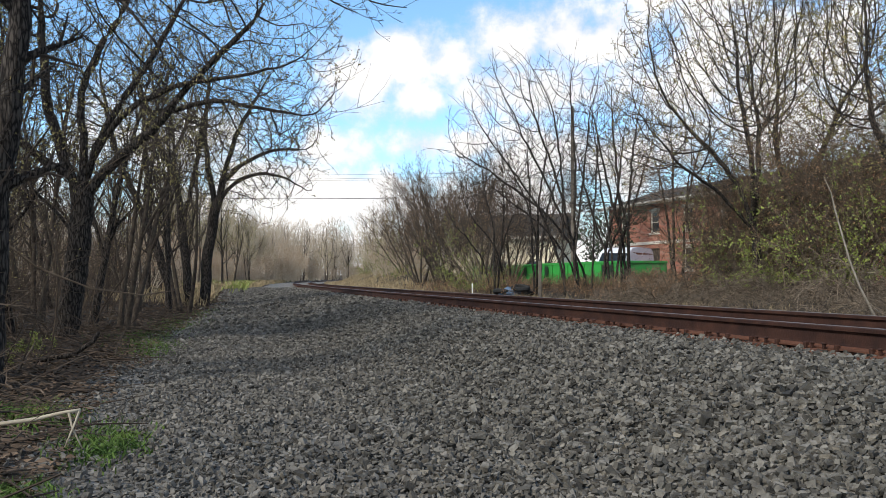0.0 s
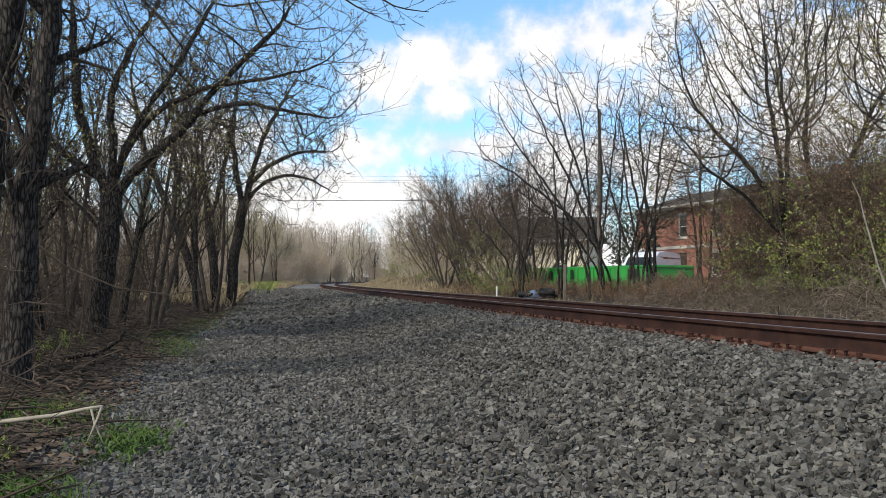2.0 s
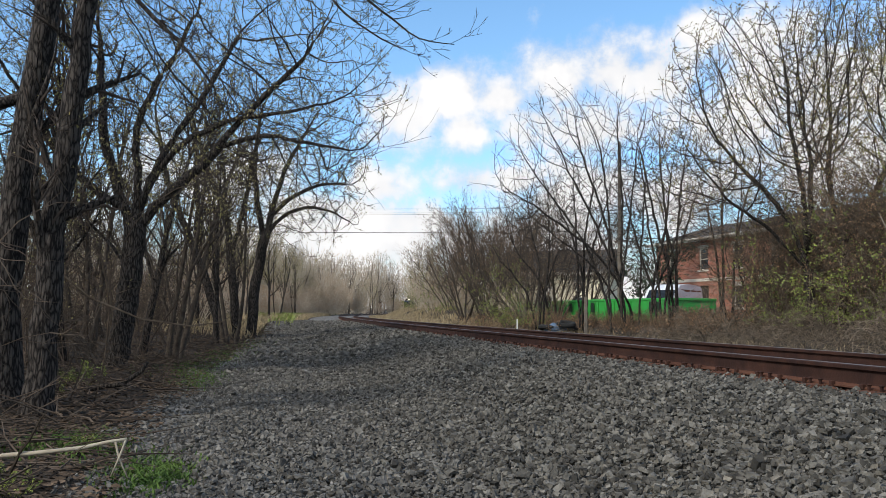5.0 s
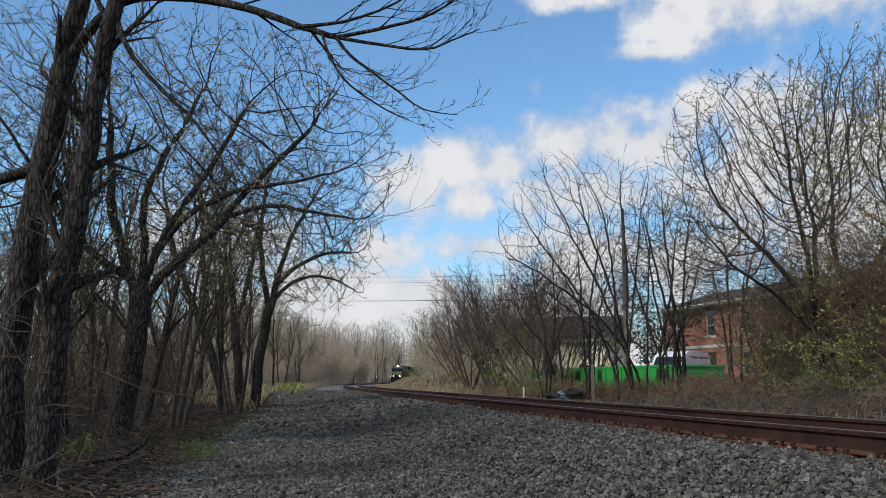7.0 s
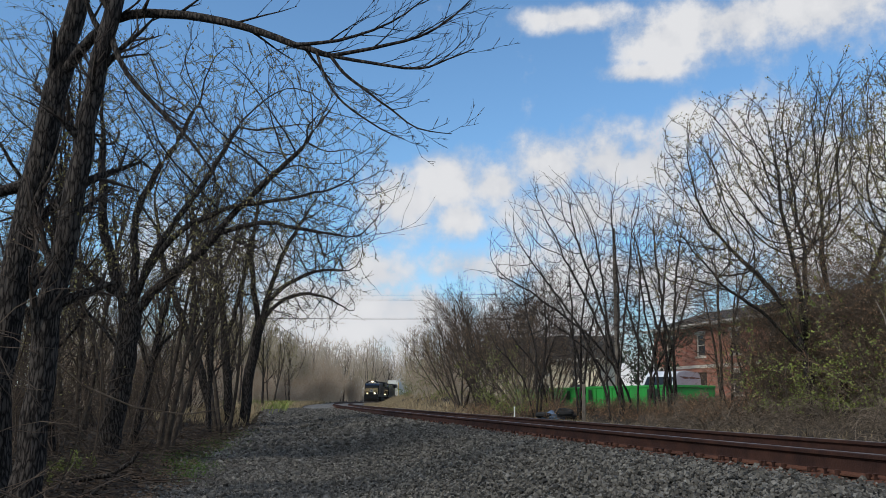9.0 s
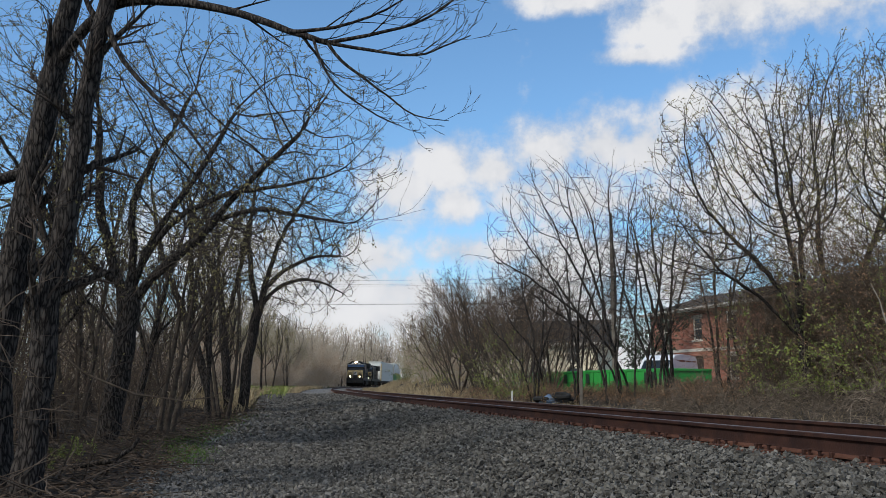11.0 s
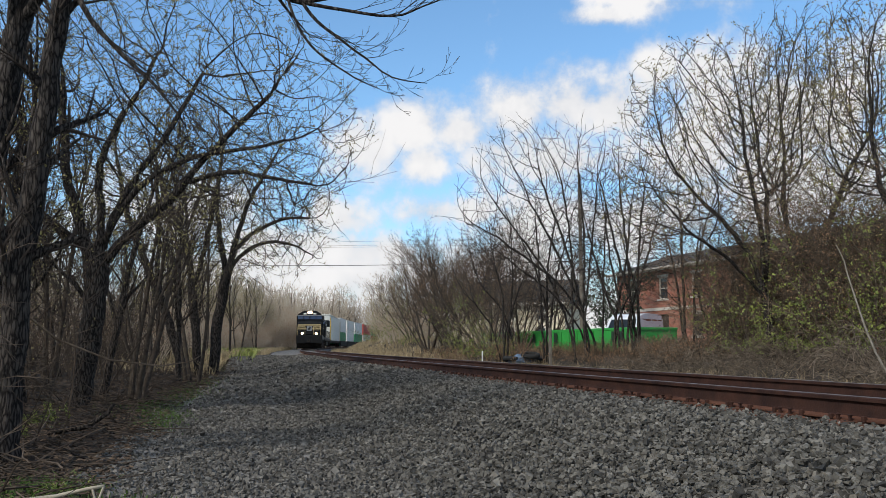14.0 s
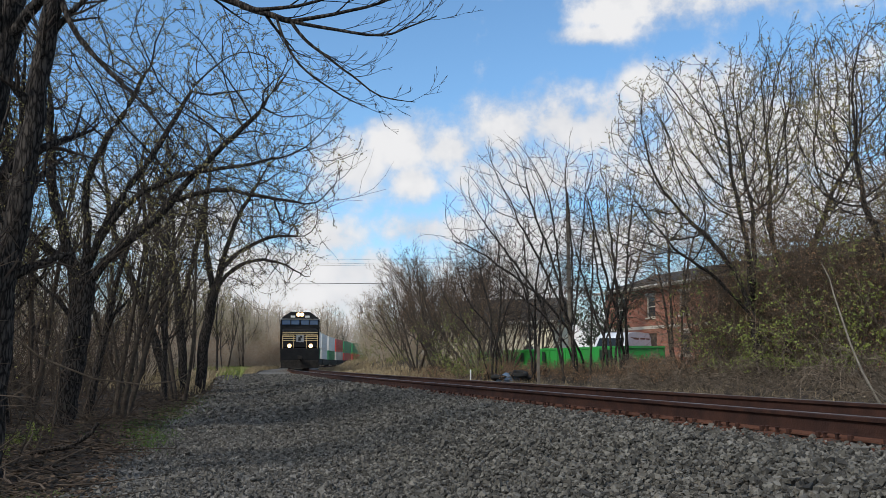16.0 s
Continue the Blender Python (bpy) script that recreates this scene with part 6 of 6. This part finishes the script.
    for y in (-17.6, -19.5):
        part("fan", cylm(0.75, (0, y, 4.55), (0, y, 4.66), seg=20), UNDER, ob)
    part("exhaust", boxm(-0.5, 0.5, -12.5, -11.3, 4.30, 4.62, bevel=0.04), UNDER, ob)
    part("horn", boxm(-0.25, 0.25, -5.3, -4.9, 4.50, 4.62, bevel=0.02), UNDER, ob)
    part("fuel_tank", boxm(-1.45, 1.45, -14.2, -7.6, 0.40, 1.15, bevel=0.12), UNDER, ob)
    for x in (-1.45, 1.45):
        for k in range(13):
            y = -5.2 - 1.25 * k
            part("handrail_post", cylm(0.02, (x, y, 1.62), (x, y, 2.65), seg=6), BLACKM, ob)
        part("handrail", cylm(0.02, (x, -5.2, 2.65), (x, -20.2, 2.65), seg=6), BLACKM, ob)
    bogie(-4.6, ob, 3, 1.85)
    bogie(-17.4, ob, 3, 1.85)
    return ob


def build_autorack():
    ob = thing("autorack", "tall white covered railcar with yellow end posts", "railcar", "freight cars")
    L = 27.4
    part("frame", boxm(-1.45, 1.45, -L, 0, 0.95, 1.30), UNDER, ob)
    part("deck", boxm(-1.40, 1.40, -L + 0.1, -0.1, 1.30, 5.55), RACKW, ob)
    part("roof", boxm(-1.5, 1.5, -L, 0, 5.55, 5.75, bevel=0.08), RACKW, ob)
    for x in (-1.48, 1.40):
        for k in range(18):
            y0 = -1.3 - (L - 2.6) / 18 * k
            for z in (1.35, 3.45):
                part("side_panel", boxm(x, x + 0.08, y0 - (L - 2.6) / 18 + 0.06, y0 - 0.06, z, z + 2.0, bevel=0.012), RACKW, ob)
        for y in (-0.55, -L + 0.05):
            part("end_post", boxm(x - 0.02, x + 0.10, y, y + 0.5, 1.3, 5.2), RACKY, ob, "yellow painted corner post")
    part("end_door", boxm(-1.35, 1.35, -0.06, 0.0, 1.35, 5.5), RACKW, ob)
    bogie(-3.0, ob, 2, 1.75)
    bogie(-L + 3.0, ob, 2, 1.75)
    return ob


RIBS = {}
for material in (BOX_W, BOX_R, BOX_G, BOX_T):
    rib = bpy.data.meshes.new("side_rib")
    bm = boxm(-0.0125, 0.0125, -0.18, 0.18, -1.27, 1.27)
    bm.to_mesh(rib)
    bm.free()
    rib.materials.append(material)
    RIBS[material.name] = rib


def container(parent, z, L, material, label):
    b = box(bmesh.new(), -1.21, 1.21, -L, -0.85, z, z + 2.80)
    c = part("container", b, material, parent, label)
    bars = bmesh.new()
    for x in (-1.24, 1.18):
        for y in (-L, -0.97):
            box(bars, x, x + 0.06, y, y + 0.12, z - 0.02, z + 2.88)
        box(bars, x, x + 0.06, -L + 0.12, -0.97, z + 2.74, z + 2.86)
        box(bars, x, x + 0.06, -L + 0.12, -0.97, z - 0.02, z + 0.12)
    part("corner_frame", bars, material, c)
    for k in range(int((L - 1.7) / 0.66)):
        for x in (-1.2225, 1.2225):
            part("side_rib", RIBS[material.name], None, c, m=pose(x, -1.48 - 0.66 * k, z + 1.43))
    part("marking", boxm(1.24, 1.245, -3.6, -1.2, z + 1.9, z + 2.35), UNDER, c, "dark lettering panel")


def build_well_car(top, bottom, label):
    ob = thing("well_car", label, "railcar", "freight cars")
    L = 16.2
    b = bmesh.new()
    box(b, -1.50, -1.36, -L - 1.2, -0.2, 0.35, 1.35), box(b, 1.36, 1.50, -L - 1.2, -0.2, 0.35, 1.35), box(b, -1.36, 1.36, -L - 0.6, -0.6, 0.28, 0.38)
    box(b, -1.45, 1.45, -0.75, 0.2, 0.85, 1.2), box(b, -1.45, 1.45, -L - 1.5, -L - 0.75, 0.85, 1.2)
    part("well", b, UNDER, ob)
    for z, material in ((0.42, bottom), (3.34, top)):
        container(ob, z, L - 0.5, material, {"w": "white", "r": "red", "g": "green", "p": "pale grey"}[material.name[0]] + " ribbed steel container")
    bogie(-0.1, ob, 2, 1.7)
    bogie(-L - 0.7, ob, 2, 1.7)
    return ob


lead = build_loco()
consist = [(lead, 0.0, 22.4)]
second = copy_thing(lead, O)
second["label"] = "second black diesel freight locomotive coupled behind the first"
consist += [(second, 23.0, 22.4)]
rack = build_autorack()
consist += [(rack, 46.2, 27.4)]
kinds = {}
at = 74.8
for top, bottom, label in ((BOX_W, BOX_G, "well car with a white container over a green one"), (BOX_W, BOX_W, "well car with two stacked white containers"), (BOX_W, BOX_G, "well car with a white container over a green one"),
                           (BOX_R, BOX_T, "well car with a red container over a pale one"), (BOX_G, BOX_R, "well car with a green container over a red one"), (BOX_G, BOX_R, "well car with a green container over a red one"),
                           (BOX_W, BOX_T, "well car with a white container over a pale one"), (BOX_W, BOX_W, "well car with two stacked white containers"), (BOX_T, BOX_G, "well car with a pale container over a green one"),
                           (BOX_R, BOX_R, "well car with two stacked red containers")):
    if label in kinds:
        car = copy_thing(kinds[label], O)
    else:
        car = kinds[label] = build_well_car(top, bottom, label)
    consist.append((car, at, 17.2))
    at += 18.0


SPEED, S_END = 16.8, 66.0        # metres a second; the lead engine's place on the line at the end


def motions():
    for car, behind, length in consist:
        rows = []
        for i in range(17):
            t = float(i)
            s = S_END + (16 - t) * SPEED + behind
            x0, y0, a = track(s, -0.7525)
            x1, y1, a = track(s + length, -0.7525)
            yaw = math.degrees(math.atan2(y0 - y1, x0 - x1)) - 90
            rows.append((t, pose(x0, y0, RAIL_Z, 0, 0, yaw)))
        walk(car, rows)


motions()
